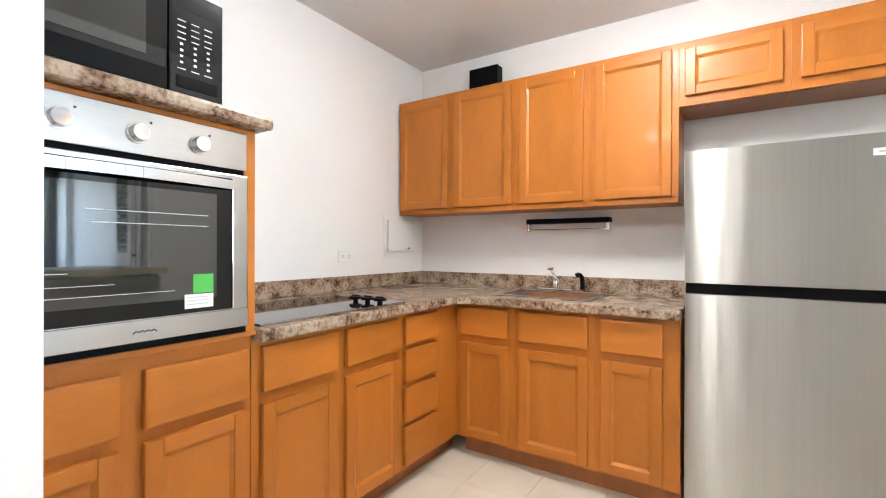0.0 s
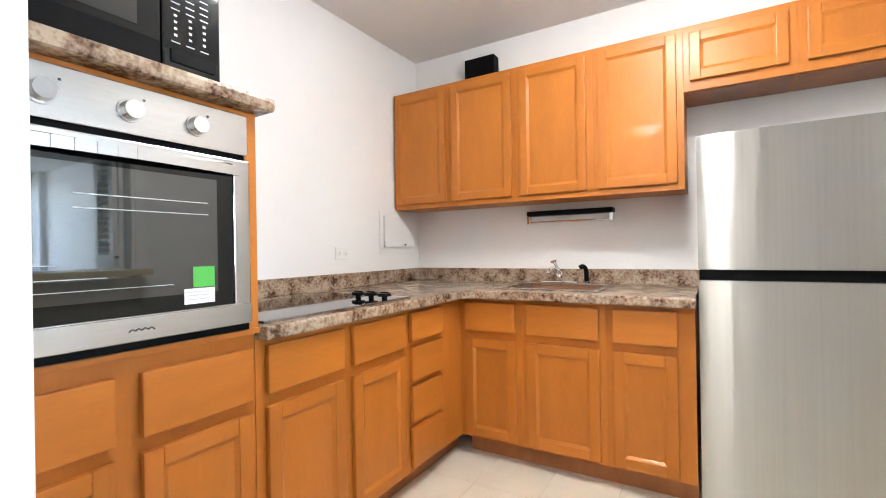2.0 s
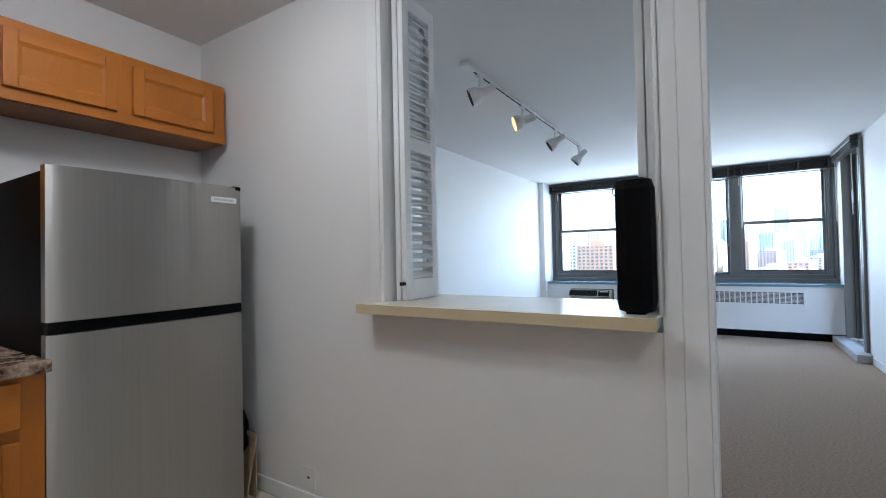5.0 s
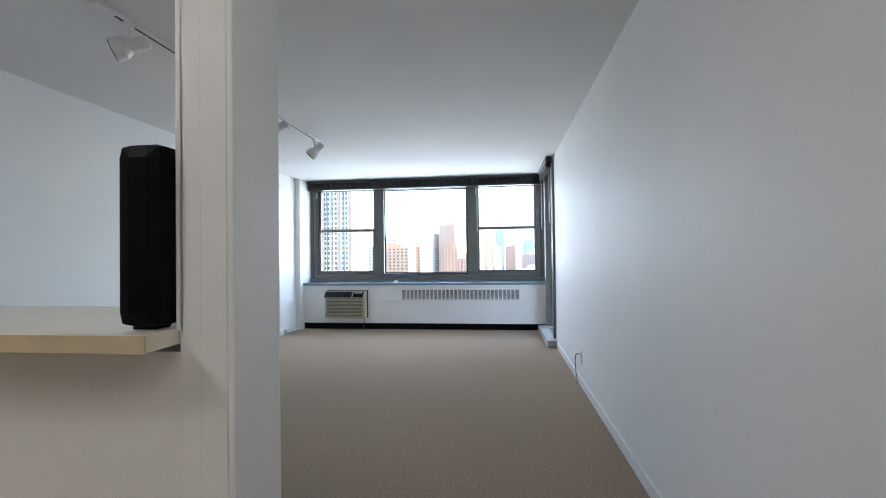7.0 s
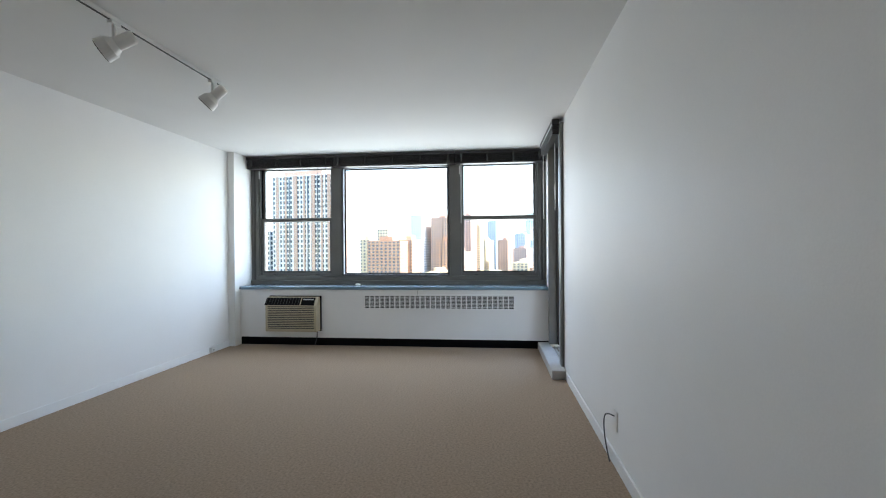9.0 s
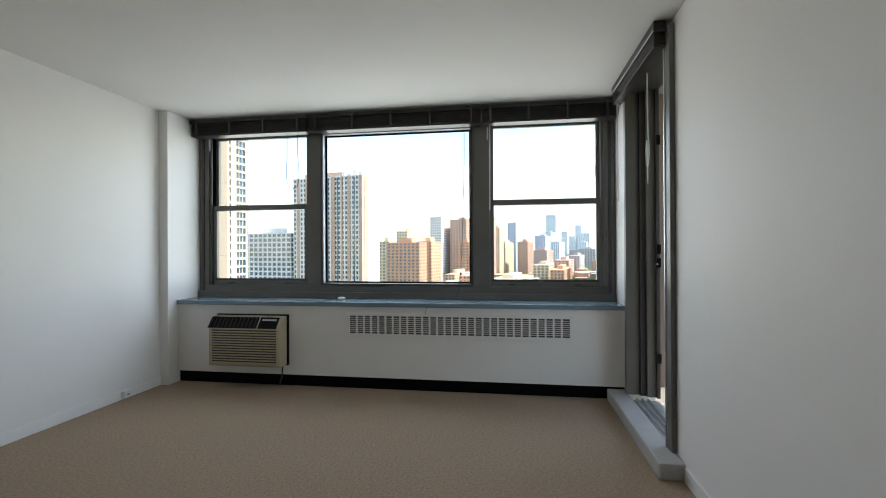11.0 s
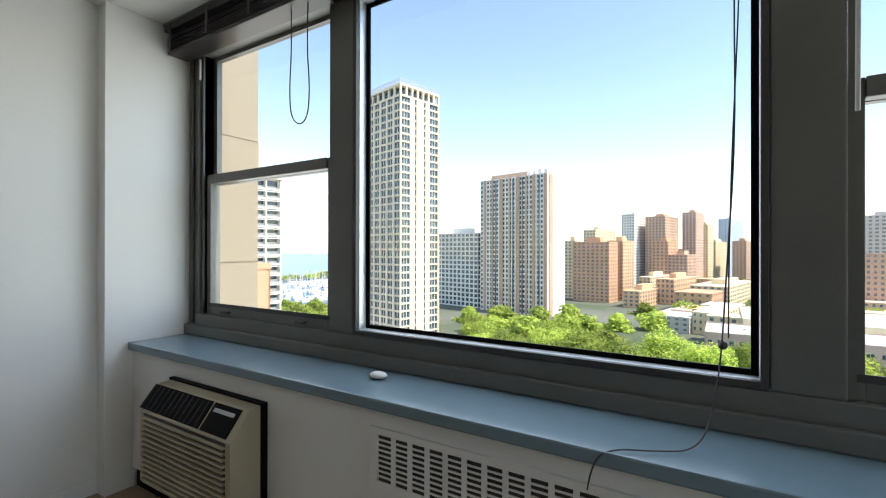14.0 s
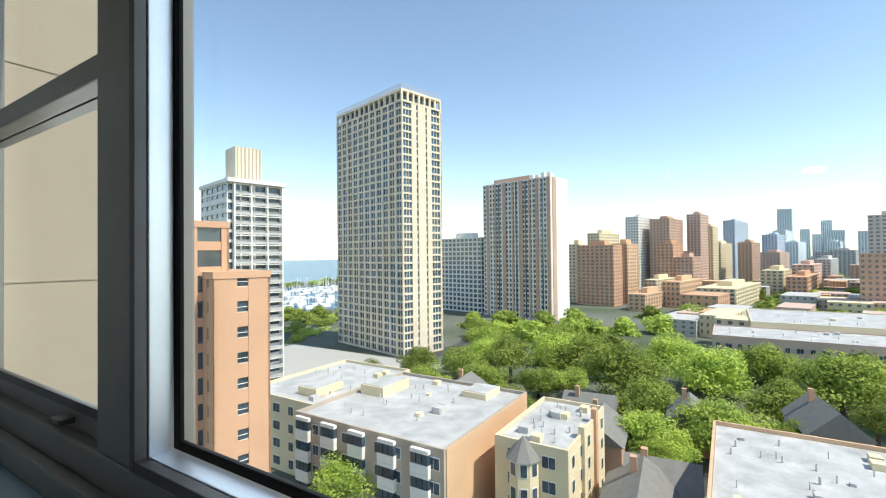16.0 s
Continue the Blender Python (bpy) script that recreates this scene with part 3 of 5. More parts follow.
# worktop, one L-shaped sheet with a cut for the sink, and its upstand
SX0, SX1, SY0, SY1 = 0.19, 0.70, 2.79, 3.24
bm = bmesh.new()
xs, ys = (KX + 0.002, 0.0, 0.062, SX0, SX1, 1.132), (1.392, 2.58, 2.63, SY0, SY1, KY - 0.002)
grid = {(a, b): bm.verts.new((x, y, 0.847)) for a, x in enumerate(xs) for b, y in enumerate(ys)}
for a in range(5):
    for b in range(5):
        if (b < 2 and a > 1) or (a == 3 and b == 3) or (a == 1 and b == 1):
            continue
        bm.faces.new((grid[a, b], grid[a + 1, b], grid[a + 1, b + 1], grid[a, b + 1]))
corner = bm.verts.new((0.13, 2.63, 0.847))
bm.faces.new((grid[1, 1], grid[2, 1], corner, grid[2, 2], grid[1, 2]))
bmesh.ops.delete(bm, geom=[v for v in bm.verts if not v.link_faces], context='VERTS')
made = bmesh.ops.extrude_face_region(bm, geom=list(bm.faces))
bmesh.ops.translate(bm, vec=(0, 0, 0.038), verts=[g for g in made["geom"] if isinstance(g, bmesh.types.BMVert)])
ct = tagged(part("worktop", bm, GRANITE), "brown speckled stone-look laminate worktop, L-shaped", "countertop")
bx("upstand", GRANITE, ct, KX + 0.002, KX + 0.022, 1.392, KY - 0.002, 0.8855, 0.972, 0.003)
bx("upstand", GRANITE, ct, KX + 0.022, 1.132, KY - 0.022, KY - 0.002, 0.8855, 0.972, 0.003)
for x0, x1, y0, y1, ax in ((0.055, 0.074, 1.392, 2.58, 'y'), (0.13, 1.136, 2.618, 2.637, 'x')):
    bx("rolled_edge", GRANITE, ct, x0, x1, y0, y1, 0.845, 0.888, 0.008)

# cooktop
ck = thing("cooktop", (-0.2, 1.8, 0.886), "black glass electric cooktop with three black knobs", "cooktop")
bx("glass", BLACKGLOSS, ck, -0.47, 0.02, 1.42, 2.19, 0.886, 0.895, 0.003)
bx("steel_rim", STEEL_H, ck, 0.02, 0.026, 1.42, 2.19, 0.886, 0.8945, 0.001)
for x, y in ((-0.17, 2.06), (-0.095, 2.06), (-0.02, 2.06)):
    k = part("knob", cyl(bmesh.new(), 0.031, 0.013, pose(x, y, 0.9145), 0.027, 24), BLACK, ck)
    part("knob_stem", cyl(bmesh.new(), 0.012, 0.013, pose(x, y, 0.9015), seg=16), BLACK, k)
    bx("knob_grip", BLACK, k, x - 0.022, x + 0.022, y - 0.004, y + 0.004, 0.921, 0.927, 0.002)

# sink and taps
sk = thing("sink", (0.445, 3.0, 0.885), "single-bowl stainless drop-in sink in the worktop", "sink")
bm = bmesh.new()
for b in ((SX0 - 0.02, SX1 + 0.02, SY0 - 0.02, SY0 + 0.012, 0.886, 0.892), (SX0 - 0.02, SX1 + 0.02, SY1 - 0.07, SY1 + 0.02, 0.886, 0.892), (SX0 - 0.02, SX0 + 0.012, SY0 + 0.012, SY1 - 0.07, 0.886, 0.892), (SX1 - 0.012, SX1 + 0.02, SY0 + 0.012, SY1 - 0.07, 0.886, 0.892)):
    box(bm, *b, 0.002)
part("rim", bm, STEEL_H, sk)
bm = bmesh.new()
for b in ((SX0 + 0.008, SX1 - 0.008, SY0 + 0.008, SY1 - 0.066, 0.735, 0.74), (SX0 + 0.008, SX0 + 0.012, SY0 + 0.008, SY1 - 0.066, 0.74, 0.888), (SX1 - 0.012, SX1 - 0.008, SY0 + 0.008, SY1 - 0.066, 0.74, 0.888),
          (SX0 + 0.012, SX1 - 0.012, SY0 + 0.008, SY0 + 0.012, 0.74, 0.888), (SX0 + 0.012, SX1 - 0.012, SY1 - 0.07, SY1 - 0.066, 0.74, 0.888)):
    box(bm, *b)
part("bowl", bm, STEEL_H, sk)
part("drain", cyl(bmesh.new(), 0.045, 0.006, pose(0.445, 2.98, 0.743), seg=24), CHROME, sk)
tp = thing("faucet", (0.40, 3.215, 0.892), "low chrome single-lever kitchen faucet", "faucet")
bx("base_plate", CHROME, tp, 0.29, 0.51, 3.19, 3.24, 0.8925, 0.902, 0.004)
part("column", cyl(bmesh.new(), 0.02, 0.06, pose(0.40, 3.215, 0.93), 0.017), CHROME, tp, smooth=True)
tube("spout", [(0.40, 3.215, 0.945), (0.395, 3.17, 0.975), (0.39, 3.10, 0.985), (0.387, 3.05, 0.975), (0.386, 3.04, 0.955)], 0.010, CHROME, tp)
tube("lever", [(0.40, 3.215, 0.955), (0.385, 3.215, 0.99), (0.37, 3.21, 1.015)], 0.009, CHROME, tp)
part("lever_cap", cyl(bmesh.new(), 0.019, 0.012, pose(0.368, 3.21, 1.02, 0, -15, 0), 0.022), CHROME, tp)
sp = thing("sink_sprayer", (0.56, 3.215, 0.892), "black pull-out side sprayer beside the faucet", "sprayer")
part("collar", cyl(bmesh.new(), 0.021, 0.014, pose(0.56, 3.215, 0.8995)), CHROME, sp)
tube("body", [(0.56, 3.215, 0.905), (0.56, 3.215, 0.95), (0.557, 3.212, 0.98), (0.543, 3.20, 0.995), (0.528, 3.19, 0.985)], 0.014, BLACK, sp)

# wall cabinets
for x0, x1, d0, d1 in ((-0.694, -0.2545, -0.68, -0.278), (-0.2545, 0.204, -0.231, 0.176), (0.204, 0.645, 0.232, 0.613), (0.645, 1.085, 0.677, 1.054)):
    c = thing("wall_cabinet", ((x0 + x1) / 2, 3.2, 1.381), CAB.format("wall cabinet", "door, over the sink counter"), "cabinet", "wall cabinets over the sink")
    bx("body", WOOD, c, x0, x1, 3.045, KY - 0.002, 1.383, 2.178, 0.0015)
    bx("face_rail", WOOD_H, c, x0 + 0.001, x1 - 0.001, 3.041, 3.0445, 1.381, 1.408, 0.001)
    shaker(c, "door", 'y', d0, d1, 1.414, 2.150, 3.044)
for x0, x1, d0, d1 in ((1.085, 1.532, 1.112, 1.5), (1.532, 2.03, 1.565, 1.955)):
    c = thing("wall_cabinet", ((x0 + x1) / 2, 3.2, 1.855), CAB.format("short wall cabinet", "door, over the fridge"), "cabinet", "wall cabinets over the fridge")
    bx("body", WOOD, c, x0, x1, 3.045, KY - 0.002, 1.857, 2.178, 0.0015)
    bx("underside", WOOD_SHADE, c, x0 + 0.01, x1 - 0.01, 3.06, KY - 0.01, 1.853, 1.8565)
    shaker(c, "door", 'y', d0, d1, 1.905, 2.138, 3.044)
bm = box(bmesh.new(), -0.225, -0.01, 3.22, 3.30, 2.1785, 2.378, 0.004)
tagged(part("black_box", bm, BLACK), "plain black box standing on the wall cabinet", "box")
# towel holder under the cabinets
th = thing("towel_holder", (0.44, 3.27, 1.27), "black and chrome paper towel holder fixed under the cabinets", "towel holder")
bx("top_bar", BLACK, th, 0.185, 0.705, 3.25, KY - 0.001, 1.305, 1.335, 0.006)
bx("chrome_bar", CHROME, th, 0.20, 0.69, 3.27, 3.285, 1.262, 1.272, 0.003)
bx("end_arm", CHROME, th, 0.185, 0.205, 3.25, 3.30, 1.255, 1.304, 0.004)
bx("end_arm", CHROME, th, 0.685, 0.705, 3.25, 3.30, 1.255, 1.304, 0.004)

# fridge
fr = thing("fridge", (1.515, 3.0, 0), "stainless top-freezer fridge with black sides", "fridge")
F0, F1 = 1.143, 1.893
bx("body", BLACK, fr, F0 + 0.006, F1 - 0.006, 2.75, 3.30, 0.03, 1.548, 0.006)


def fridge_door(name, z0, z1):
    bm = bmesh.new()
    n = 40
    for i in range(n + 1):
        u = i / n
        x = F0 + (F1 - F0) * u
        y = 2.705 - 0.018 * (1 - (2 * u - 1) ** 4)
        for z in (z0, z1):
            bm.verts.new((x, y, z))
            bm.verts.new((x, 2.748, z))
    bm.verts.ensure_lookup_table()
    v = bm.verts
    for i in range(n):
        a, b = i * 4, i * 4 + 4
        bm.faces.new((v[a], v[b], v[b + 2], v[a + 2]))
        bm.faces.new((v[a + 1], v[a + 3], v[b + 3], v[b + 1]))
        bm.faces.new((v[a], v[a + 1], v[b + 1], v[b]))
        bm.faces.new((v[a + 2], v[b + 2], v[b + 3], v[a + 3]))
    bm.faces.new((v[0], v[2], v[3], v[1]))
    bm.faces.new((v[n * 4], v[n * 4 + 1], v[n * 4 + 3], v[n * 4 + 2]))
    ob = part(name, bm, FRIDGE, fr, smooth=False)
    return ob


fd = fridge_door("freezer_door", 1.003, 1.562)
fridge_door("fridge_door", 0.028, 0.956)
bx("door_gap", BLACK, fr, F0 + 0.004, F1 - 0.004, 2.70, 2.747, 0.958, 1.001)
bx("badge", STICKW, fd, 1.735, 1.862, 2.688, 2.699, 1.482, 1.508, 0.001, "pale maker's badge")
bx("badge_print", GREYINK, fd, 1.75, 1.845, 2.6872, 2.6879, 1.491, 1.499)
bx("hinge_cover", BLACK, fr, 1.85, 1.893, 2.70, 2.80, 1.5485, 1.568, 0.004)
bx("kick_grille", BLACK, fr, F0 + 0.01, F1 - 0.01, 2.73, 2.749, 0.0, 0.026)
for x in (F0 + 0.05, F1 - 0.05):
    part("foot", cyl(bmesh.new(), 0.018, 0.03, pose(x, 3.25, 0.015), seg=12), BLACK, fr)
bm = box(bmesh.new(), 1.985, 1.991, 2.74, 3.05, 0.002, 0.33, 0.001, pose(0, 0, 0, 0, 0, 0))
fc = thing("folded_cardboard", (1.98, 2.85, 0), "brown folded cardboard leaning between fridge and wall", "cardboard")
part("panel", bm, PAPER, fc)
part("flap", box(bmesh.new(), -0.004, 0.004, 0.0, 0.16, 0.0, 0.30, 0.001, pose(1.925, 2.735, 0.004, 0, 11, -6)), PAPER, fc)
bm = bmesh.new()
bmesh.ops.create_uvsphere(bm, u_segments=18, v_segments=14, radius=1)
q = random.Random(8)
for v in bm.verts:
    z = v.co.z
    k = 1 + q.uniform(-0.12, 0.12)
    v.co = (1.978 + v.co.x * 0.062 * k * (1 - 0.45 * max(0, z)), 2.93 + v.co.y * 0.13 * k, 0.262 + z * 0.26)
tagged(part("rubbish_bag", bm, BLACK, smooth=True), "crumpled black bag stuffed beside the fridge", "bag")

# fittings on the walls
ot = thing("outlet", (KX, 2.51, 1.09), "white double power outlet on the kitchen wall", "outlet")
bx("plate", PLASTIC, ot, KX + 0.001, KX + 0.007, 2.455, 2.57, 1.055, 1.13, 0.003)
for y in (2.485, 2.54):
    bx("socket", PLASTIC, ot, KX + 0.0072, KX + 0.0095, y - 0.017, y + 0.017, 1.078, 1.107, 0.001)
    for dz in (-0.006, 0.006):
        bx("slot", INK, ot, KX + 0.0096, KX + 0.0099, y - 0.006, y + 0.006, 1.0925 + dz - 0.0015, 1.0925 + dz + 0.0015)
ap = thing("access_panel", (KX, 3.08, 1.22), "white painted metal access panel flush in the wall", "panel")
bx("frame", WALL, ap, KX + 0.001, KX + 0.004, 2.87, 3.28, 1.08, 1.37, 0.001)
bx("hatch", WALL, ap, KX + 0.0045, KX + 0.02, 2.905, 3.25, 1.125, 1.34, 0.003)
bx("latch", STEEL, ap, KX + 0.0205, KX + 0.023, 3.12, 3.14, 1.14, 1.15, 0.001)
ot = thing("outlet", (WX0, 2.43, 0.15), "white single outlet low on the kitchen wall", "outlet")
bx("plate", PLASTIC, ot, WX0 - 0.007, WX0 - 0.001, 2.385, 2.475, 0.10, 0.20, 0.003)
bx("socket", INK, ot, WX0 - 0.0085, WX0 - 0.0072, 2.422, 2.437, 0.145, 0.155)
# pass-through shelf and shutters
sh = thing("counter_shelf", (2.2, 1.4, 0.965), "pale laminate breakfast shelf with beige edge in the pass-through", "shelf")
bx("board", SHELFTOP, sh, 1.957, 2.48, 0.862, 2.005, 0.978, 1.016, 0.004)
bx("edge_band", SHELFEDGE, sh, 1.952, 1.9565, 0.86, 2.007, 0.977, 1.0155, 0.001)
bx("end_band", SHELFEDGE, sh, 1.957, 2.04, 2.0055, 2.01, 0.977, 1.0155, 0.001)


def shutter(y, side, x0=2.11):
    s = thing("louvre_shutter", (2.2, y, 1.03), "white wooden louvred folding shutter, folded open", "shutter", "pass-through shutters")
    x1, z0, z1, t = x0 + 0.25, 1.020, 2.372, 0.026
    for k in (0, 1):
        yy = y + side * k * 0.032
        for nm, b in (("stile", (x0, x0 + 0.045, yy, yy + t, z0, z1)), ("stile", (x1 - 0.045, x1, yy, yy + t, z0, z1)), ("rail", (x0 + 0.045, x1 - 0.045, yy, yy + t, z0, z0 + 0.09)),
                      ("rail", (x0 + 0.045, x1 - 0.045, yy, yy + t, 1.68, 1.74)), ("rail", (x0 + 0.045, x1 - 0.045, yy, yy + t, z1 - 0.07, z1))):
            bx(nm, TRIM, s, *b, 0.002)
        for za, zb in ((z0 + 0.09, 1.68), (1.74, z1 - 0.07)):
            nn = int((zb - za) / 0.038)
            first = None
            for i in range(nn):
                z = za + (i + 0.5) * (zb - za) / nn
                if first is None:
                    first = part("slat", box(bmesh.new(), x0 + 0.045, x1 - 0.045, -0.017, 0.017, -0.003, 0.003, 0, pose(0, yy + t / 2, z, 42 * side, 0, 0)), TRIM, s)
                    z_first = z
                else:
                    o = first.copy()
                    scene.collection.objects.link(o)
                    o.location.z += z - z_first
    bx("pivot", BLACK, s, x0 - 0.03, x0 - 0.002, y + 0.004, y + 0.018, 1.085, 1.10, 0.002)


shutter(1.855, 1)
shutter(0.905, -1, 2.17)
spk = thing("black_speaker", (2.05, 0.925, 1.017), "black rounded device standing on the shelf", "speaker")
bx("body", BLACK, spk, 2.008, 2.1, 0.868, 0.983, 1.0185, 1.438, 0.036)
bx("foot", BLACK, spk, 2.03, 2.08, 0.9, 0.955, 1.0165, 1.022)
tube("strap_loop", [(2.05, 0.975, 1.42), (2.05, 0.988, 1.412), (2.05, 0.992, 1.395), (2.05, 0.982, 1.385)], 0.002, BLACK, spk)

# ---- living room ----
# track light
tr = thing("track_light", (4.4, 2.06, LC), "white ceiling track light with four spot heads, one lit", "track light")
bx("track", PLASTIC, tr, 3.15, 5.75, 2.043, 2.077, LC - 0.022, LC - 0.001, 0.003)
bx("track_slot", FRAME_D, tr, 3.16, 5.74, 2.053, 2.067, LC - 0.024, LC - 0.0222)
bx("feed_box", PLASTIC, tr, 3.02, 3.15, 2.03, 2.09, LC - 0.03, LC - 0.001, 0.006)
for i, (x, aim, dip) in enumerate(((3.24, 118, 112), (3.99, 118, 108), (4.83, 112, 122), (5.67, 108, 135))):
    st = bx("stem", PLASTIC, tr, x - 0.008, x + 0.008, 2.052, 2.068, LC - 0.12, LC - 0.022, 0.002)
    bx("adapter", PLASTIC, st, x - 0.03, x + 0.03, 2.045, 2.075, LC - 0.04, LC - 0.0225, 0.003)
    m = pose(x, 2.06, LC - 0.145, 0, 0, aim) @ pose(0, 0, 0, 0, dip, 0) @ pose(0, 0, -0.045)
    bm = cyl(bmesh.new(), 0.036, 0.085, m @ pose(0, 0, -0.0105), seg=24)
    cyl(bm, 0.028, 0.012, m @ pose(0, 0, -0.059), 0.036, 24)
    cyl(bm, 0.036, 0.03, m @ pose(0, 0, 0.047), 0.058, 24)
    cyl(bm, 0.058, 0.05, m @ pose(0, 0, 0.087), 0.064, 24)
    sh_ = part("head", bm, PLASTIC, tr, smooth=False)
    part("lamp_face", cyl(bmesh.new(), 0.056, 0.004, m @ pose(0, 0, 0.1145), seg=24), BULB if i == 1 else BLACK, sh_, "lit warm bulb" if i == 1 else "dark lamp mouth")
# unseen ceiling lamp bodies out of the way of the walk; the hall's is added
for x, y, z, nm in ((1.05, 2.05, KC, "kitchen"), (0.6, 0.1, LC, "hall")):
    l = thing("ceiling_lamp", (x, y, z), "assumed white round ceiling lamp, lit, out of view", "ceiling lamp", "ceiling lamps")
    part("base", cyl(bmesh.new(), 0.15, 0.03, pose(x, y, z - 0.016), seg=32), PLASTIC, l)
    part("diffuser", cyl(bmesh.new(), 0.10, 0.05, pose(x, y, z - 0.057), 0.145, 32), DIFF, l)

# air conditioner
ac = thing("air_conditioner", (8.06, 2.57, 0.2), "beige through-wall air conditioner under the window sill", "air conditioner")
A0, A1 = 2.235, 2.89
bx("sleeve", BLACK, ac, 8.10, 8.1245, A0 - 0.012, A1 + 0.012, 0.185, 0.628, 0.003)
bm = bmesh.new()
sec = ((8.10, 0.195), (7.985, 0.195), (7.975, 0.21), (7.975, 0.515), (8.055, 0.615), (8.10, 0.618))
ra, rb = [bm.verts.new((x, A0, z)) for x, z in sec], [bm.verts.new((x, A1, z)) for x, z in sec]
bm.faces.new(ra)
bm.faces.new(rb[::-1])
for i in range(len(sec)):
    j = (i + 1) % len(sec)
    bm.faces.new((ra[i], rb[i], rb[j], ra[j]))
part("case", bm, ACBEIGE, ac)
slope = math.degrees(math.atan2(0.10, 0.08))
for y0, y1, nm in ((2.455, 2.905, "air_outlet"), (2.27, 2.44, "control_recess")):
    bm = box(bmesh.new(), -0.055, 0.055, y0, y1, -0.002, 0.003, 0, pose(8.014, 0, 0.5655, 0, -slope, 0))
    o = part(nm, bm, BLACK, ac, "dark recess in the sloping top")
    if nm == "air_outlet":
        for k in range(12):
            yy = y0 + 0.02 + k * 0.0375
            part("vane", box(bmesh.new(), -0.05, 0.05, yy, yy + 0.004, 0.003, 0.006, 0, pose(8.014, 0, 0.5655, 0, -slope, 0)), FRAME_D, o)
    else:
        part("dial_strip", box(bmesh.new(), 0.02, 0.035, y0 + 0.02, y1 - 0.02, 0.003, 0.007, 0.001, pose(8.014, 0, 0.5655, 0, -slope, 0)), GREYINK, o)
for k in range(13):
    z = 0.225 + k * 0.022
    bx("louvre", ACBEIGE, ac, 7.962, 7.9748, A0 + 0.03, A1 - 0.03, z, z + 0.009, 0.002)
    # dark strip on the case between louvres, shade put into its colour
    bx("louvre_shade", FRAME_D, ac, 7.9735, 7.9749, A0 + 0.03, A1 - 0.03, z + 0.009, z + 0.021)
tube("ac_power_cord", [(8.11, 2.27, 0.2), (8.08, 2.27, 0.15), (8.11, 2.28, 0.11), (8.12, 2.3, 0.05), (8.13, 2.32, 0.004)], 0.006, CORD, ac)

# convector grille
gr = thing("convector_grille", (8.12, 0.75, 0.55), "long white metal convector grille with slotted openings", "grille")
G0, G1 = -0.17, 1.665
# dark sheet put behind the slots for the shade of the hollow
bx("slot_shade", FRAME_D, gr, 8.1205, 8.1245, G0, G1, 0.465, 0.64)
for b in ((G0 - 0.03, G1 + 0.03, 0.45, 0.478), (G0 - 0.03, G1 + 0.03, 0.628, 0.65), (G0 - 0.03, G0, 0.478, 0.628), (G1, G1 + 0.03, 0.478, 0.628)):
    bx("frame", WALL, gr, 8.112, 8.1235, b[0], b[1], b[2], b[3], 0.002)
NB = 29
p = (G1 - G0) / NB
for i in range(1, NB):
    bx("bar", WALL, gr, 8.113, 8.120, G0 + i * p - 0.0075, G0 + i * p + 0.0075, 0.478, 0.628)
for i in range(1, 9):
    z = 0.478 + i * 0.15 / 9
    bx("louvre", WALL, gr, 8.1155, 8.1195, G0, G1, z - 0.0026, z + 0.0026)

# blinds pulled up
BLINDS = []
for y0, y1 in ((2.13, 3.30), (0.545, 2.125), (-0.58, 0.54)):
    b = thing("venetian_blind", (8.36, (y0 + y1) / 2, 2.31), "dark brown venetian blind, fully raised", "blind", "blinds at the window")
    BLINDS.append(b)
    bx("headrail", BLIND, b, 8.27, 8.40, y0, y1, 2.395, 2.437, 0.004)
    bx("valance_rim", FRAME, b, 8.262, 8.2695, y0, y1, 2.425, 2.434, 0.002)
    for k in range(12):
        z = 2.298 + k * 0.008
        dx = random.uniform(-0.006, 0.006)
        bx("slat", BLIND, b, 8.29 + dx, 8.39 + dx, y0 + 0.005, y1 - 0.005, z, z + 0.0035)
    bx("bottom_rail", BLIND, b, 8.285, 8.395, y0 + 0.004, y1 - 0.004, 2.276, 2.294, 0.004)
    nb = 2 + int((y1 - y0) / 0.45)
    for k in range(nb):
        yy = y0 + 0.08 + (y1 - y0 - 0.16) * k / (nb - 1)
        bx("bracket", FRAME_D, b, 8.258, 8.2615, yy - 0.009, yy + 0.009, 2.285, 2.42, 0.001)
b = thing("venetian_blind", (7.5, SY + 0.05, 2.35), "dark venetian blind pulled up over the balcony door", "blind")
bx("headrail", BLIND, b, 7.02, 8.05, SY + 0.032, SY + 0.10, 2.375, 2.435, 0.004)
bx("rim", GASKET, b, 7.02, 8.05, SY + 0.1005, SY + 0.105, 2.375, 2.385, 0.001)
for k in range(7):
    bx("slat", BLIND, b, 7.03, 8.04, SY + 0.035, SY + 0.095, 2.315 + k * 0.008, 2.3185 + k * 0.008)
bx("bottom_rail", BLIND, b, 7.03, 8.04, SY + 0.034, SY + 0.096, 2.295, 2.31, 0.003)
tube("door_blind_cord", [(7.42, SY + 0.02, 2.3), (7.42, SY + 0.02, 1.95), (7.38, SY + 0.02, 1.8), (7.42, SY + 0.02, 1.68), (7.46, SY + 0.02, 1.8), (7.42, SY + 0.02, 1.93), (7.42, SY + 0.02, 1.6)], 0.004, CORDW, b, "pale blind cord hanging in a loop by the door")
tube("door_blind_wand", [(8.0, SY + 0.07, 2.3), (8.0, SY + 0.07, 1.9), (7.99, SY + 0.07, 1.55)], 0.005, CORDW, b, "clear blind wand hanging by the door")
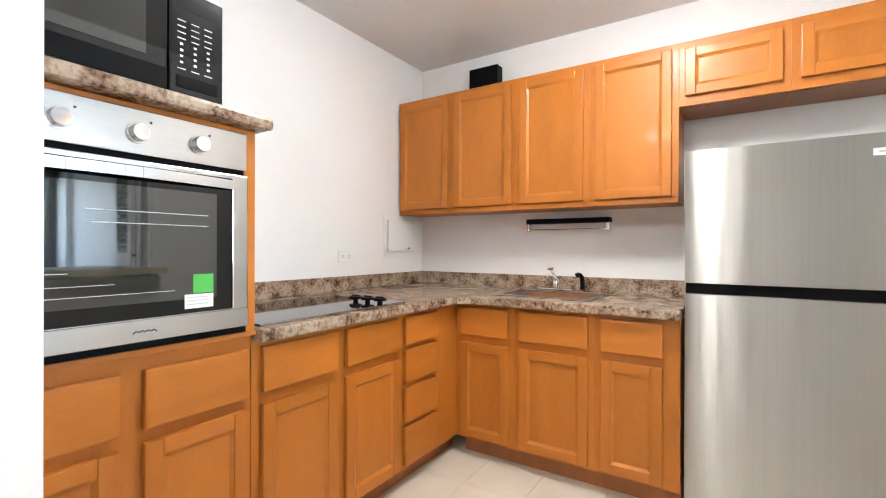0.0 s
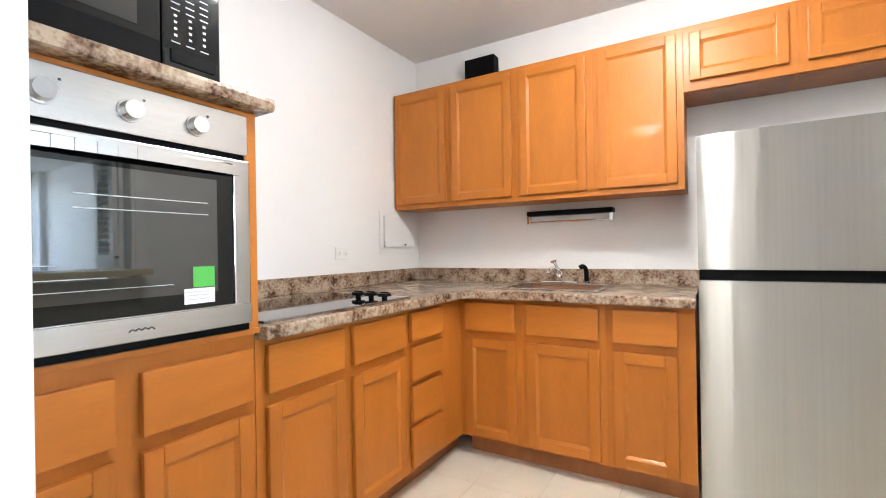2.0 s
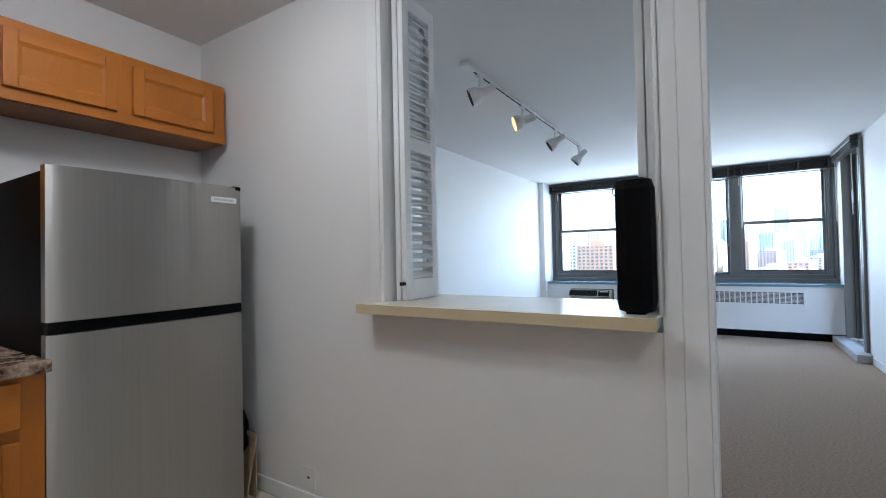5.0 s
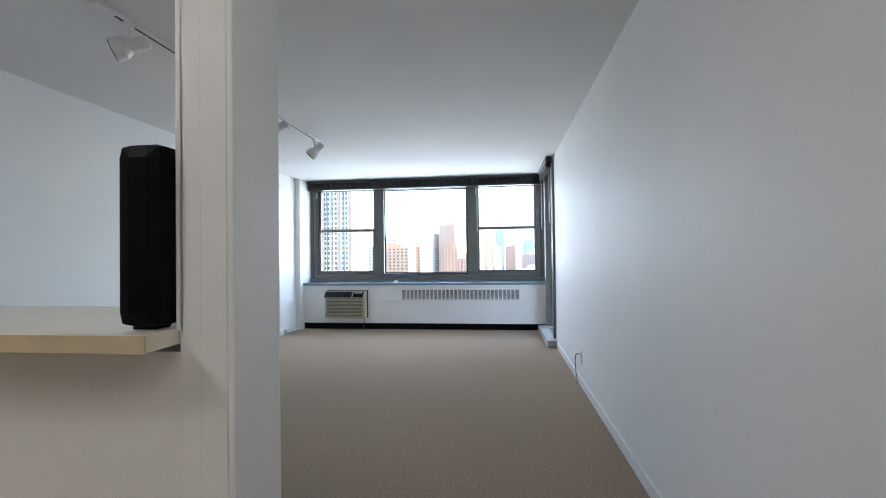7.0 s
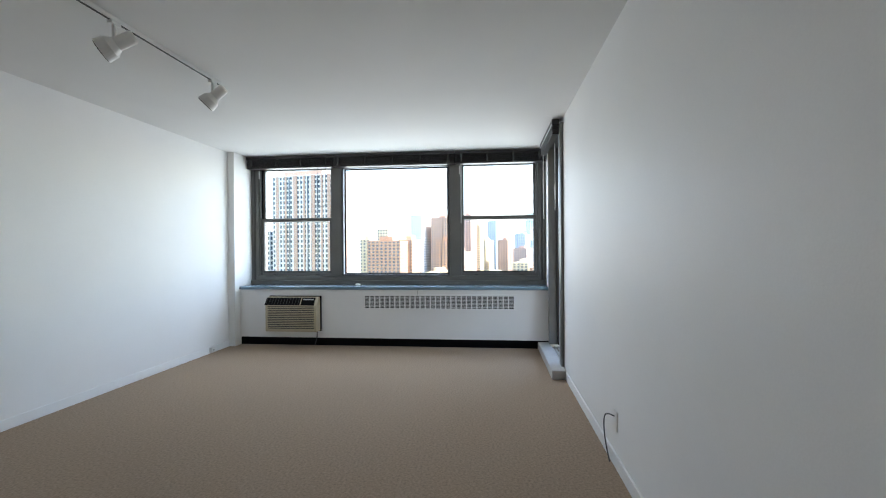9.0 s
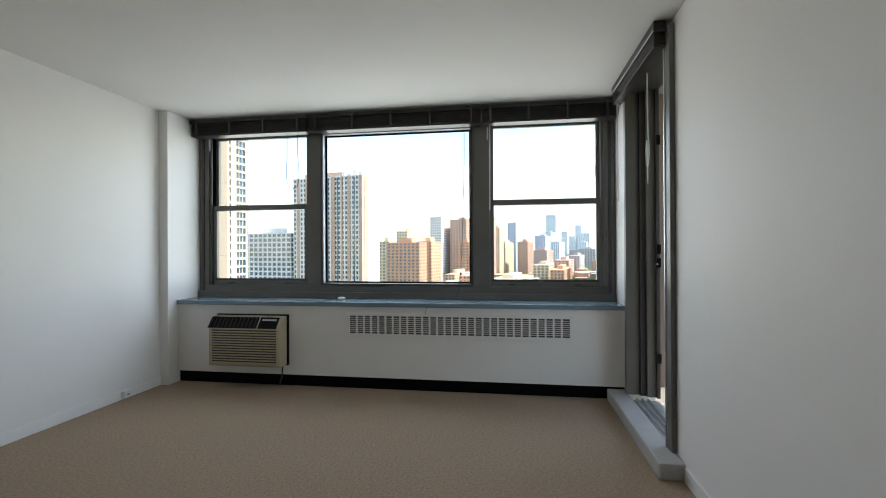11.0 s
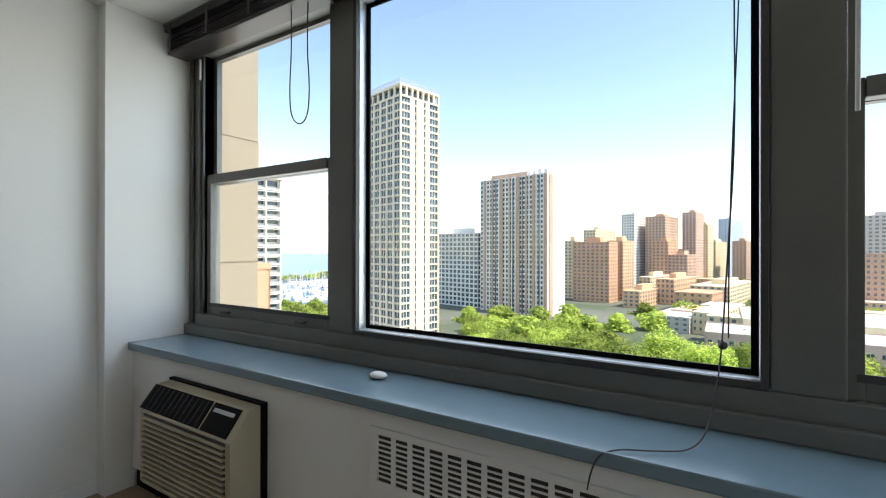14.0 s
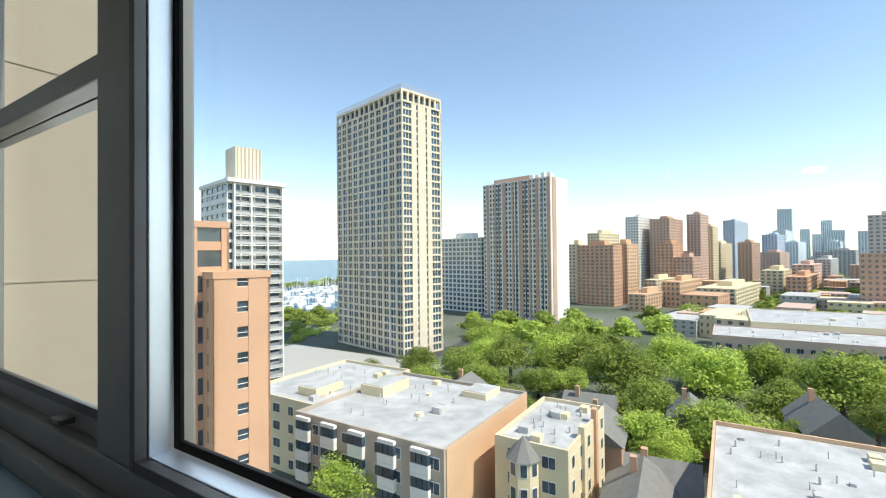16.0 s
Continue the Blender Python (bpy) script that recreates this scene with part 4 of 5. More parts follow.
# cords of the window blinds
LN = [(8.33, 2.345, 2.31), (8.33, 2.340, 2.1), (8.33, 2.355, 1.93), (8.33, 2.345, 1.80), (8.33, 2.285, 1.755), (8.33, 2.235, 1.79), (8.33, 2.225, 1.92), (8.33, 2.245, 2.1), (8.33, 2.235, 2.31)]
tube("blind_cord", LN, 0.0028, CORD, BLINDS[0], "dark looped blind cord hanging at the window")
tube("blind_cord", [(8.33, 0.70, 2.31), (8.33, 0.705, 1.9), (8.33, 0.70, 1.5), (8.33, 0.72, 1.15), (8.33, 0.73, 0.95), (8.29, 0.75, 0.80), (8.2, 0.78, 0.752), (8.15, 0.86, 0.751), (8.11, 0.95, 0.752), (8.09, 0.99, 0.72), (8.09, 1.0, 0.65)], 0.002, CORD, BLINDS[1], "dark blind cord trailing over the sill")
tube("blind_cord", [(8.33, 0.685, 2.31), (8.33, 0.69, 1.9), (8.33, 0.715, 1.3), (8.33, 0.715, 1.0)], 0.0018, CORD, BLINDS[1], "dark blind cord hanging at the window")
part_k = bmesh.new()
bmesh.ops.create_uvsphere(part_k, u_segments=10, v_segments=8, radius=0.011, matrix=pose(8.33, 0.727, 0.98))
tagged(part("cord_knob", part_k, CORD, BLINDS[1], smooth=True), "dark cord knob")
tube("blind_wand", [(8.34, 0.47, 2.31), (8.34, 0.47, 1.9), (8.34, 0.472, 1.53)], 0.005, CORDW, BLINDS[2], "clear white blind tilt wand")
tube("blind_cord", [(8.34, -0.44, 2.31), (8.34, -0.42, 2.1), (8.34, -0.44, 1.95), (8.34, -0.40, 1.86), (8.34, -0.43, 1.75)], 0.003, CORD, BLINDS[2], "tangled dark blind cord by the sash")
bm = bmesh.new()
bmesh.ops.create_uvsphere(bm, u_segments=20, v_segments=12, radius=1, matrix=pose(8.28, 1.80, 0.758) @ Matrix.Diagonal((0.026, 0.036, 0.013, 1)))
tagged(part("white_pebble", bm, PEBBLE, smooth=True), "smooth white oval stone on the sill", "stone")
ot = thing("wall_socket", (7.62, NY, 0.05), "small white cable socket at the baseboard", "socket")
bx("box", PLASTIC, ot, 7.585, 7.655, NY - 0.045, NY - 0.0125, 0.012, 0.07, 0.004)
bx("slot", INK, ot, 7.61, 7.63, NY - 0.0458, NY - 0.0452, 0.035, 0.045)
ot = thing("wall_outlet", (5.0, NY, 0.365), "white double wall outlet above the baseboard", "outlet")
bx("plate", PLASTIC, ot, 4.94, 5.06, NY - 0.008, NY - 0.001, 0.33, 0.40, 0.003)
for x in (4.975, 5.025):
    bx("slot", INK, ot, x - 0.008, x + 0.008, NY - 0.0088, NY - 0.0082, 0.36, 0.37)
ot = thing("wall_outlet", (5.25, SY, 0.26), "white wall outlet with a hanging cable", "outlet")
bx("plate", PLASTIC, ot, 5.20, 5.27, SY + 0.001, SY + 0.008, 0.20, 0.31, 0.003)
tube("cable", [(5.235, SY + 0.012, 0.28), (5.33, SY + 0.03, 0.27), (5.40, SY + 0.03, 0.2), (5.36, SY + 0.03, 0.08), (5.28, SY + 0.025, 0.006)], 0.004, CORD, ot)

# ---- city ----
GZ = -38.0


def ground_material():
    m = material("city_ground", (0.17, 0.17, 0.15), 0.9, vary=0.3, scale=0.02, fine=0.25, bump=0, dark=(0.06, 0.09, 0.035))
    return m


GROUND = ground_material()
WATER = material("lake_water", (0.012, 0.10, 0.20), 0.25, vary=0.15, scale=0.01, fine=0.3, bump=0)
LEAF = material("summer_leaves", (0.52, 0.58, 0.13), 0.7, vary=0.3, scale=0.2, fine=2.5, bump=0, dark=(0.21, 0.32, 0.06), rand=0.45, spec=0.2)
ln, ll = LEAF.node_tree.nodes, LEAF.node_tree.links
shine, both = ln.new("ShaderNodeBsdfTranslucent"), ln.new("ShaderNodeMixShader")
ll.new(ln["Principled BSDF"].inputs["Base Color"].links[0].from_socket, shine.inputs[0])
ll.new(ln["Principled BSDF"].outputs[0], both.inputs[1])
ll.new(shine.outputs[0], both.inputs[2])
both.inputs[0].default_value = 0.4
ll.new(both.outputs[0], ln["Material Output"].inputs[0])
BARK = material("tree_bark", (0.09, 0.065, 0.045), 0.9, vary=0.2, bump=0.1)
ROOF = material("white_roof_membrane", (0.45, 0.445, 0.44), 0.8, vary=0.28, scale=0.3, fine=3, bump=0)
GREYROOF = material("grey_shingles", (0.20, 0.195, 0.18), 0.85, vary=0.15, scale=1, fine=8, bump=0.3)
COL = {}
# the haze entry has the paleness of distant air put into its colour
for nm, c in (("cream", (0.72, 0.62, 0.48)), ("white", (0.77, 0.74, 0.70)), ("brown", (0.53, 0.35, 0.26)), ("brick", (0.60, 0.35, 0.22)), ("orange", (0.65, 0.42, 0.26)), ("buff", (0.72, 0.60, 0.40)),
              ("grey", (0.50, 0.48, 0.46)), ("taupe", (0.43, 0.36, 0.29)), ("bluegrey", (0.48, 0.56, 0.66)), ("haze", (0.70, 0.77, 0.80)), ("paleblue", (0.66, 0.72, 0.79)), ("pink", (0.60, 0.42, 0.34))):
    COL[nm] = material("facade_" + nm, c, 0.8, vary=0.1, scale=0.15, fine=3.0, bump=0.1)
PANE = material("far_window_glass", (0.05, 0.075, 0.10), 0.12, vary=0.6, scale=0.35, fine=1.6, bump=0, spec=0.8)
# same far glass made paler, with the haze put into its colour
PANE_HAZED = material("haze_lightened_window_glass", (0.16, 0.18, 0.20), 0.2, vary=0.4, scale=0.2, fine=1.2, bump=0, spec=0.8)
PANEB = material("far_blue_window_glass", (0.05, 0.10, 0.15), 0.1, vary=0.5, scale=0.3, fine=1.5, bump=0, spec=0.9)

bm = bmesh.new()
for x0, x1, y0, y1 in ((-900, 4500, -4500, 235), ):
    box(bm, x0, x1, y0, y1, GZ - 1, GZ)
tagged(part("ground", bm, GROUND), "city ground with streets and gardens", "ground", kind="structure")
bm = box(bmesh.new(), -900, 4900, 235, 4900, GZ - 2, GZ - 0.8)
tagged(part("lake_water", bm, WATER), "blue lake reaching the horizon", "water", kind="structure")


def tower(name, x, y, w, d, top, col, bays, floors, label, pane=PANE, pier=0.28, spandrel=0.32, rz=-12, z0=GZ, depth=0.25, solids=(), crown=True):
    """A building with its near corner at (x, y): w along its lit side, d along the other. bays: per side."""
    t = thing(name, (x, y, z0), label, "building", rz=rz)
    h = top - z0
    core = box(bmesh.new(), depth, w - depth, depth, d - depth, 0, h - 0.3, 0, pose(x, y, z0, 0, 0, rz))
    part("glazing", core, pane, t)
    M = pose(x, y, z0, 0, 0, rz)
    bm = bmesh.new()
    sp = bmesh.new()
    fh = h / floors

    def side(length, n, at, panels=()):
        pw = length / n
        for a, b in panels:
            box(bm, a, b, 0, depth * 1.05, 0, h, 0, at)
        for i in range(0 if panels else n + 1):
            c = i * pw
            box(bm, max(0, c - pw * pier / 2), min(length, c + pw * pier / 2), 0, depth * 1.05, 0, h, 0, at)
        for k in range(floors + 1):
            z1 = min(h, k * fh + fh * spandrel)
            box(sp, 0.02, length - 0.02, 0.06, depth, k * fh, max(z1, k * fh + 0.1), 0, at)
    side(w, bays[0], M, solids)
    side(d, bays[1], M @ pose(0, d, 0, 0, 0, -90))
    for k, (m2, ln, n) in enumerate(((M @ pose(w, d, 0, 0, 0, 180), w, bays[0]), (M @ pose(w, 0, 0, 0, 0, 90), d, bays[1]))):
        box(sp, 0, ln, 0, depth, 0, h, 0, m2)
    box(sp, -0.1, w + 0.1, -0.1, d + 0.1, h - 0.3, h + 0.5, 0, M)
    tagged(part("piers", bm, COL[col], t), kind="stuff")
    tagged(part("floor_bands", sp, COL[col], t), kind="stuff")
    if crown:
        part("roof_house", box(bmesh.new(), w * 0.3, w * 0.75, d * 0.3, d * 0.7, h + 0.5, h + 4.0, 0, M), COL[col], t)
    return t


tower("apartment_tower", 145, 106, 21, 48, 61, "cream", (7, 11), 33, "tall cream concrete apartment tower with gridded windows", PANEB, 0.27, 0.25, -14, depth=0.5, crown=False,
      solids=((0, 0.7), (4.9, 7.4), (8.3, 12.2), (13.1, 15.4), (19.9, 21)))
# slender mullions and corner windows of the cream tower
CT = pose(145, 106, GZ, 0, 0, -14)
cream_tower = bpy.data.objects["apartment_tower"]
for i in range(11):
    c = (i + 0.5) * 48 / 11
    part("mullion", box(bmesh.new(), 0.2, 0.5, c - 0.08, c + 0.08, 0, 98, 0, CT), COL["cream"], cream_tower)
for c in (2.1, 3.5, 16.9, 18.4):
    part("mullion", box(bmesh.new(), c - 0.1, c + 0.1, 0.2, 0.5, 0, 98, 0, CT), COL["cream"], cream_tower)
T = tower("apartment_tower", 261, 87.3, 20, 50, 46, "white", (2, 20), 28, "tall brown and white slab tower with a blank white end", PANE, 0.4, 0.36, -12, depth=0.4, crown=False)
M = pose(261, 87.3, GZ, 0, 0, -12)
part("end_wall", box(bmesh.new(), 6.0, 20.2, -0.35, 0, 0, 84.4, 0, M), COL["white"], T, "blank white end wall")
part("end_strip", box(bmesh.new(), 2.2, 6.0, -0.3, 0, 0, 84.4, 0, M), COL["brown"], T, "brown end strip")
for k, (a, b) in enumerate(((0, 2.2), (8.2, 10.2), (13.6, 14.8), (19, 21.4), (26, 27.2), (31.6, 34.2), (39.4, 40.6), (45.2, 47))):
    part("brown_strip", box(bmesh.new(), -0.4, -0.02, a, b, 0, 84.2, 0, M), COL["brown"], T, "brown brick strip")
for a in (5.0, 16.8, 23.7, 36.9):
    part("dark_strip", box(bmesh.new(), -0.1, -0.02, a, a + 0.9, 0, 83.5, 0, M), PANE, T, "dark recessed strip")
part("roof_house", box(bmesh.new(), 4, 15, 16, 44, 84.4, 87.6, 0, M), COL["brown"], T)
for a in (1, 5, 9, 13):
    part("roof_stub", box(bmesh.new(), 2, 6, a, a + 2.4, 84.4, 86.6 + (a % 3) * 0.5, 0, M), COL["white"], T)
tower("apartment_block", 275, 139.8, 14, 38, 12.5, "white", (4, 10), 16, "white apartment block with balconies behind the towers", PANE)
B1 = tower("brick_apartment_house", 37.8, 51.5, 6.7, 12, -1, "brick", (1, 3), 12, "tan brick apartment house with sash windows", PANE, 0.80, 0.55, crown=False)
B2 = tower("brick_apartment_wing", 37.0, 55.2, 4.6, 8, 5.2, "brick", (1, 2), 14, "upper wing of the tan brick apartment house", PANE, 0.4, 0.35, crown=False)
Mb = pose(37.8, 51.5, GZ, 0, 0, -12)
for k in range(12):
    o = part("window_frame", box(bmesh.new(), 2.72, 3.98, 0.05, 0.12, k * 3.08 + 1.75, k * 3.08 + 1.85, 0, Mb), COL["cream"], B1)
    part("sash_bar", box(bmesh.new(), 2.72, 3.98, 0.14, 0.2, k * 3.08 + 2.35, k * 3.08 + 2.43, 0, Mb), COL["white"], o)
C1 = tower("balcony_tower", 84.5, 123.5, 16, 22, 23, "white", (4, 5), 21, "white tower with rows of balconies", PANE, 0.14, 0.3)
Mc = pose(84.5, 123.5, GZ, 0, 0, -12)
for k in range(20):
    bal = part("balcony", box(bmesh.new(), 1.5, 16.4, -1.4, 0, 2 + k * 2.9, 2.25 + k * 2.9, 0, Mc), COL["white"], C1)
    part("railing", box(bmesh.new(), 1.5, 16.4, -1.4, -1.32, 2.45 + k * 2.9, 3.15 + k * 2.9, 0, Mc), COL["grey"], bal)
for c in (1.5, 6.4, 11.3, 16.0):
    part("balcony_fin", box(bmesh.new(), c, c + 0.4, -1.5, 0, 0, 61, 0, Mc), COL["white"], C1)
part("roof_slab", box(bmesh.new(), -0.5, 17.2, -2, 22.5, 61.1, 62.2, 0, Mc), COL["white"], C1)
for k in range(20):
    part("side_wall", box(bmesh.new(), -0.06, -0.01, 0, 22, k * 2.9 + 0.1, k * 2.9 + 1.7, 0, Mc), COL["white"], C1)
part("penthouse", box(bmesh.new(), 4, 12, 4, 12, 62.2, 73, 0, Mc), COL["cream"], C1)
for i in range(7):
    part("penthouse_rib", box(bmesh.new(), 4.4 + i * 1.15, 4.8 + i * 1.15, 3.9, 4.0, 62.3, 73, 0, Mc), COL["taupe"], C1)
FAR = [
    (353.7, 71.9, 16, 29, 7, "brick", (5, 8), 17, "brick"), (375, 66, 22, 12, 8.2, "orange", (5, 4), 17, "orange brick"), (370, 101, 14, 10, 8.5, "buff", (4, 3), 17, "buff brick"),
    (441, 102, 45, 12, 20, "buff", (11, 4), 20, "buff brick"), (525, 81, 55, 14, 40, "white", (14, 5), 26, "white concrete"), (532, 52, 45, 20, 37, "brown", (12, 6), 25, "brown brick"),
    (584, 26, 34, 14, 44, "pink", (9, 4), 27, "pinkish"), (455, 42, 30, 14, 9, "brick", (8, 4), 16, "brick"), (453, 26.7, 28, 16, -3, "brown", (7, 5), 12, "brown brick"),
    (747, -8, 90, 14, 45, "bluegrey", (22, 4), 27, "blue-grey glass"), (666, 8, 60, 12, 12, "buff", (14, 4), 17, "buff"), (615, 15, 25, 12, 31, "buff", (6, 4), 23, "buff"), (638, -23, 50, 14, 12, "brown", (12, 4), 17, "brown"),
    (878, -65, 80, 20, 28, "bluegrey", (16, 5), 22, "blue glass"), (958, -99, 110, 20, 17, "haze", (20, 5), 18, "haze-tinted grey"), (470, -116, 45, 26, 28, "grey", (14, 7), 22, "grey concrete"),
    (1636, -142, 160, 30, 63, "haze", (20, 6), 30, "haze-tinted blue"), (1500, -240, 120, 30, 25, "haze", (16, 6), 20, "haze-tinted blue"), (900, -160, 120, 30, 2, "grey", (16, 6), 14, "grey"), (780, -60, 90, 24, 0, "pink", (14, 6), 13, "pinkish"),
    (720, 40, 60, 20, 3, "brown", (12, 5), 14, "brown"), (635, -92, 120, 14, -8, "grey", (20, 4), 10, "grey"), (548, -67, 80, 17, -12, "pink", (14, 4), 8, "reddish"), (500, -40, 60, 17, -16, "buff", (12, 4), 7, "buff"), (366, 30, 56, 12, -20, "orange", (12, 4), 5, "orange brick"),
    (366, -3, 90, 24, -24, "buff", (16, 6), 5, "buff brick"), (446, -50, 90, 13, -19, "brick", (18, 4), 6, "brick"), (403, 50, 50, 9, -21, "buff", (10, 3), 6, "buff brick"), (333, 48, 45, 11, -27, "orange", (9, 3), 4, "orange brick"),
]
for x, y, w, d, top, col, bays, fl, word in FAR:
    tower("far_building", x, y, w, d, top, col, bays, fl, "distant " + word + " apartment building in the city", PANE_HAZED, 0.45, 0.45)
# skyline towers take the haze-tinted facade colour; no haze is modelled
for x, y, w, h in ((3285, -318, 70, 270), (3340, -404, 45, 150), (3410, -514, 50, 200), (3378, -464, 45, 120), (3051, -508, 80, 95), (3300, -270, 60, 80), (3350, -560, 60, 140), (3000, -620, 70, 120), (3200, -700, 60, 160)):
    tower("skyline_tower", x, y, w, w, h - 20, "haze", (6, 6), 30, "far skyline tower in a haze-tinted colour", PANEB, 0.5, 0.5, crown=False)
rng = random.Random(4)
for i in range(60):
    x, y = rng.uniform(215, 620), rng.uniform(-260, 22)
    if y > 20 - (x - 215) * 0.02:
        continue
    tower("low_building", x, y, rng.uniform(12, 34), rng.uniform(10, 22), GZ + rng.uniform(7, 13), rng.choice(["brick", "buff", "orange", "pink", "grey"]), (6, 5), 3,
          "low brick city building with a pale flat roof", PANE_HAZED, 0.6, 0.55, crown=False)


def crown_mesh(name, seed, lobes, leaves, size):
    """A crown of radius about 1: small leaves over many uneven lobes set round a broad dome, with gaps between."""
    r = np.random.RandomState(seed)
    cs = r.normal(0, 1, (lobes, 3))
    cs[:, 2] = np.abs(cs[:, 2]) * 1.2 - 0.5
    cs /= np.linalg.norm(cs, axis=1)[:, None]
    cs *= r.uniform(0.2, 0.78, lobes)[:, None] * (1, 1, 0.9)
    rs = r.uniform(0.22, 0.42, lobes)
    k = r.choice(lobes, leaves, p=rs ** 2 / (rs ** 2).sum())
    d = r.normal(0, 1, (leaves, 3))
    d /= np.linalg.norm(d, axis=1)[:, None]
    p = cs[k] + d * (rs[k] * r.uniform(0.35, 1.12, leaves) ** 0.6)[:, None] * (1, 1, 0.8)
    n = d + r.normal(0, 0.55, (leaves, 3)) + (0, 0, 0.35)
    n /= np.linalg.norm(n, axis=1)[:, None]
    a = np.cross(n, r.normal(0, 1, (leaves, 3)))
    a /= np.linalg.norm(a, axis=1)[:, None]
    b = np.cross(n, a)
    s = r.uniform(0.6, 1.35, leaves)[:, None] * size
    v = np.stack((p - a * s, p + b * s * 0.6, p + a * s, p - b * s * 0.6), 1).reshape(-1, 3)
    me = bpy.data.meshes.new(name)
    me.from_pydata(v.tolist(), [], [(4 * i, 4 * i + 1, 4 * i + 2, 4 * i + 3) for i in range(leaves)])
    me.materials.append(LEAF)
    return me


CROWNS = [crown_mesh("crown", s, 40, 11500, 0.037) for s in (1, 2, 3, 4)]
FAR_CROWNS = [crown_mesh("crown", s, 18, 2000, 0.085) for s in (5, 6, 7, 8)]
bm = cyl(bmesh.new(), 0.09, 1.3, pose(0, 0, -0.85), 0.045, 9)
for a in (10, 130, 250):
    cyl(bm, 0.045, 0.7, pose(0.16 * math.cos(radians(a)), 0.16 * math.sin(radians(a)), -0.05, 0, 0, a) @ pose(0, 0, 0, 0, 32, 0), 0.015, 7)
TRUNK = mesh_of("trunk", bm, BARK)
rng = random.Random(11)


def tree(x, y, top, r, stretch=0.85):
    t = thing("tree", (x, y, GZ), "leafy green summer tree in the street", "tree", "street trees", rz=rng.uniform(0, 360))
    h = r * stretch
    base = top - GZ - h * 1.05
    c = new("crown", (CROWNS if x < 200 and y < 110 else FAR_CROWNS)[rng.randrange(4)])
    c.parent, c.location, c.scale = t, (0, 0, base), (r, r, h)
    k = new("trunk", TRUNK)
    k.parent, k.location, k.scale = t, (0, 0, base), (r, r, max(r, base / 1.5))
    return t


for x, y, top, r in ((57, 50, -27.5, 5.5), (119, 101, -31.5, 6), (109, 70, -27, 7), (136, 58, -22, 9), (122, 37, -26, 6.5), (134, 25, -20, 11), (155, 6, -22.5, 12), (106, 3, -24, 9), (147, -21, -20.5, 11), (122, -22, -26, 5),
                     (131, 89, -28, 7), (150, 171, -32, 8), (177, 181, -32, 9), (162, 178, -32, 8), (349, -20, -27, 16), (376, 7, -27, 16), (277, 15, -26, 13), (280, -12, -27, 12), (125, 45, -27, 7), (170, 83, -25.5, 10),
                     (131, 71, -25.5, 8), (181, 19, -24, 12), (117, 16, -25, 9), (113, -8, -29, 5), (100, 74, -28, 5), (150, 40, -22, 11), (145, 70, -24, 9), (165, 52, -24, 11), (118, 58, -26, 8), (104, 45, -28, 6),
                     (100, 14, -27, 7), (96, 10, -29, 5), (165, -30, -23, 11), (138, -36, -24, 10), (128, -8, -25, 8), (172, -8, -24, 10), (320, 20, -27, 14), (330, -35, -27, 14), (410, -30, -26, 16), (300, 40, -27, 11),
                     (430, 10, -26, 15), (300, -60, -27, 14), (260, -40, -27, 11), (470, -10, -26, 16), (240, 45, -27, 10), (230, 60, -27, 10), (250, 28, -26, 10), (92, 31, -30, 4), (70, 14, -33, 3.5), (62, 31.5, -32, 2.5), (60, 17, -33, 3), (190, 60, -26, 11), (205, 45, -27, 11)):
    tree(x, y, top, r)
for i in range(26):
    tree(rng.uniform(140, 235), rng.uniform(185, 232), -30 + rng.uniform(-2, 2), rng.uniform(6, 9))
for i in range(40):
    x = rng.uniform(330, 640)
    tree(x, rng.uniform(-150, 15), -27 + rng.uniform(-2, 1), rng.uniform(8, 14))


for x, y in ((215, 95), (230, 80), (238, 108), (222, 118), (205, 78), (195, 98), (248, 70), (212, 62)):
    tree(x, y, -26.5, 11)
q = random.Random(21)
for i in range(150):
    d = q.uniform(330, 1700)
    x, y = d, -q.uniform(0.12, 0.75) * d
    if abs(x - 490) < 60 and abs(y + 110) < 60:
        continue
    tall = q.random() < 0.22
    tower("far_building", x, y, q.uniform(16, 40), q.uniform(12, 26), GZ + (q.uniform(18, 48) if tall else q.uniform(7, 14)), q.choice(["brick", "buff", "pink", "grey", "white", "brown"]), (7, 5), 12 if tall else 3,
          "distant brick city building among trees", PANE_HAZED, 0.55, 0.5, crown=False)
for i in range(90):
    d = q.uniform(300, 1300)
    tree(d, -q.uniform(0.1, 0.75) * d, -27 + q.uniform(-2, 2), q.uniform(9, 16))


q = random.Random(33)
for i in range(45):
    d = q.uniform(275, 560)
    tower("low_building", d, -q.uniform(0.14, 0.62) * d, q.uniform(10, 26), q.uniform(10, 20), GZ + q.uniform(7, 12), q.choice(["brick", "orange", "pink", "brown", "buff"]), (6, 5), 3,
          "low brick city building with a pale flat roof", PANE_HAZED, 0.6, 0.55, crown=False)
for i in range(60):
    d = q.uniform(265, 560)
    tree(d, -q.uniform(0.08, 0.62) * d, -28 + q.uniform(-2, 2), q.uniform(6, 10))


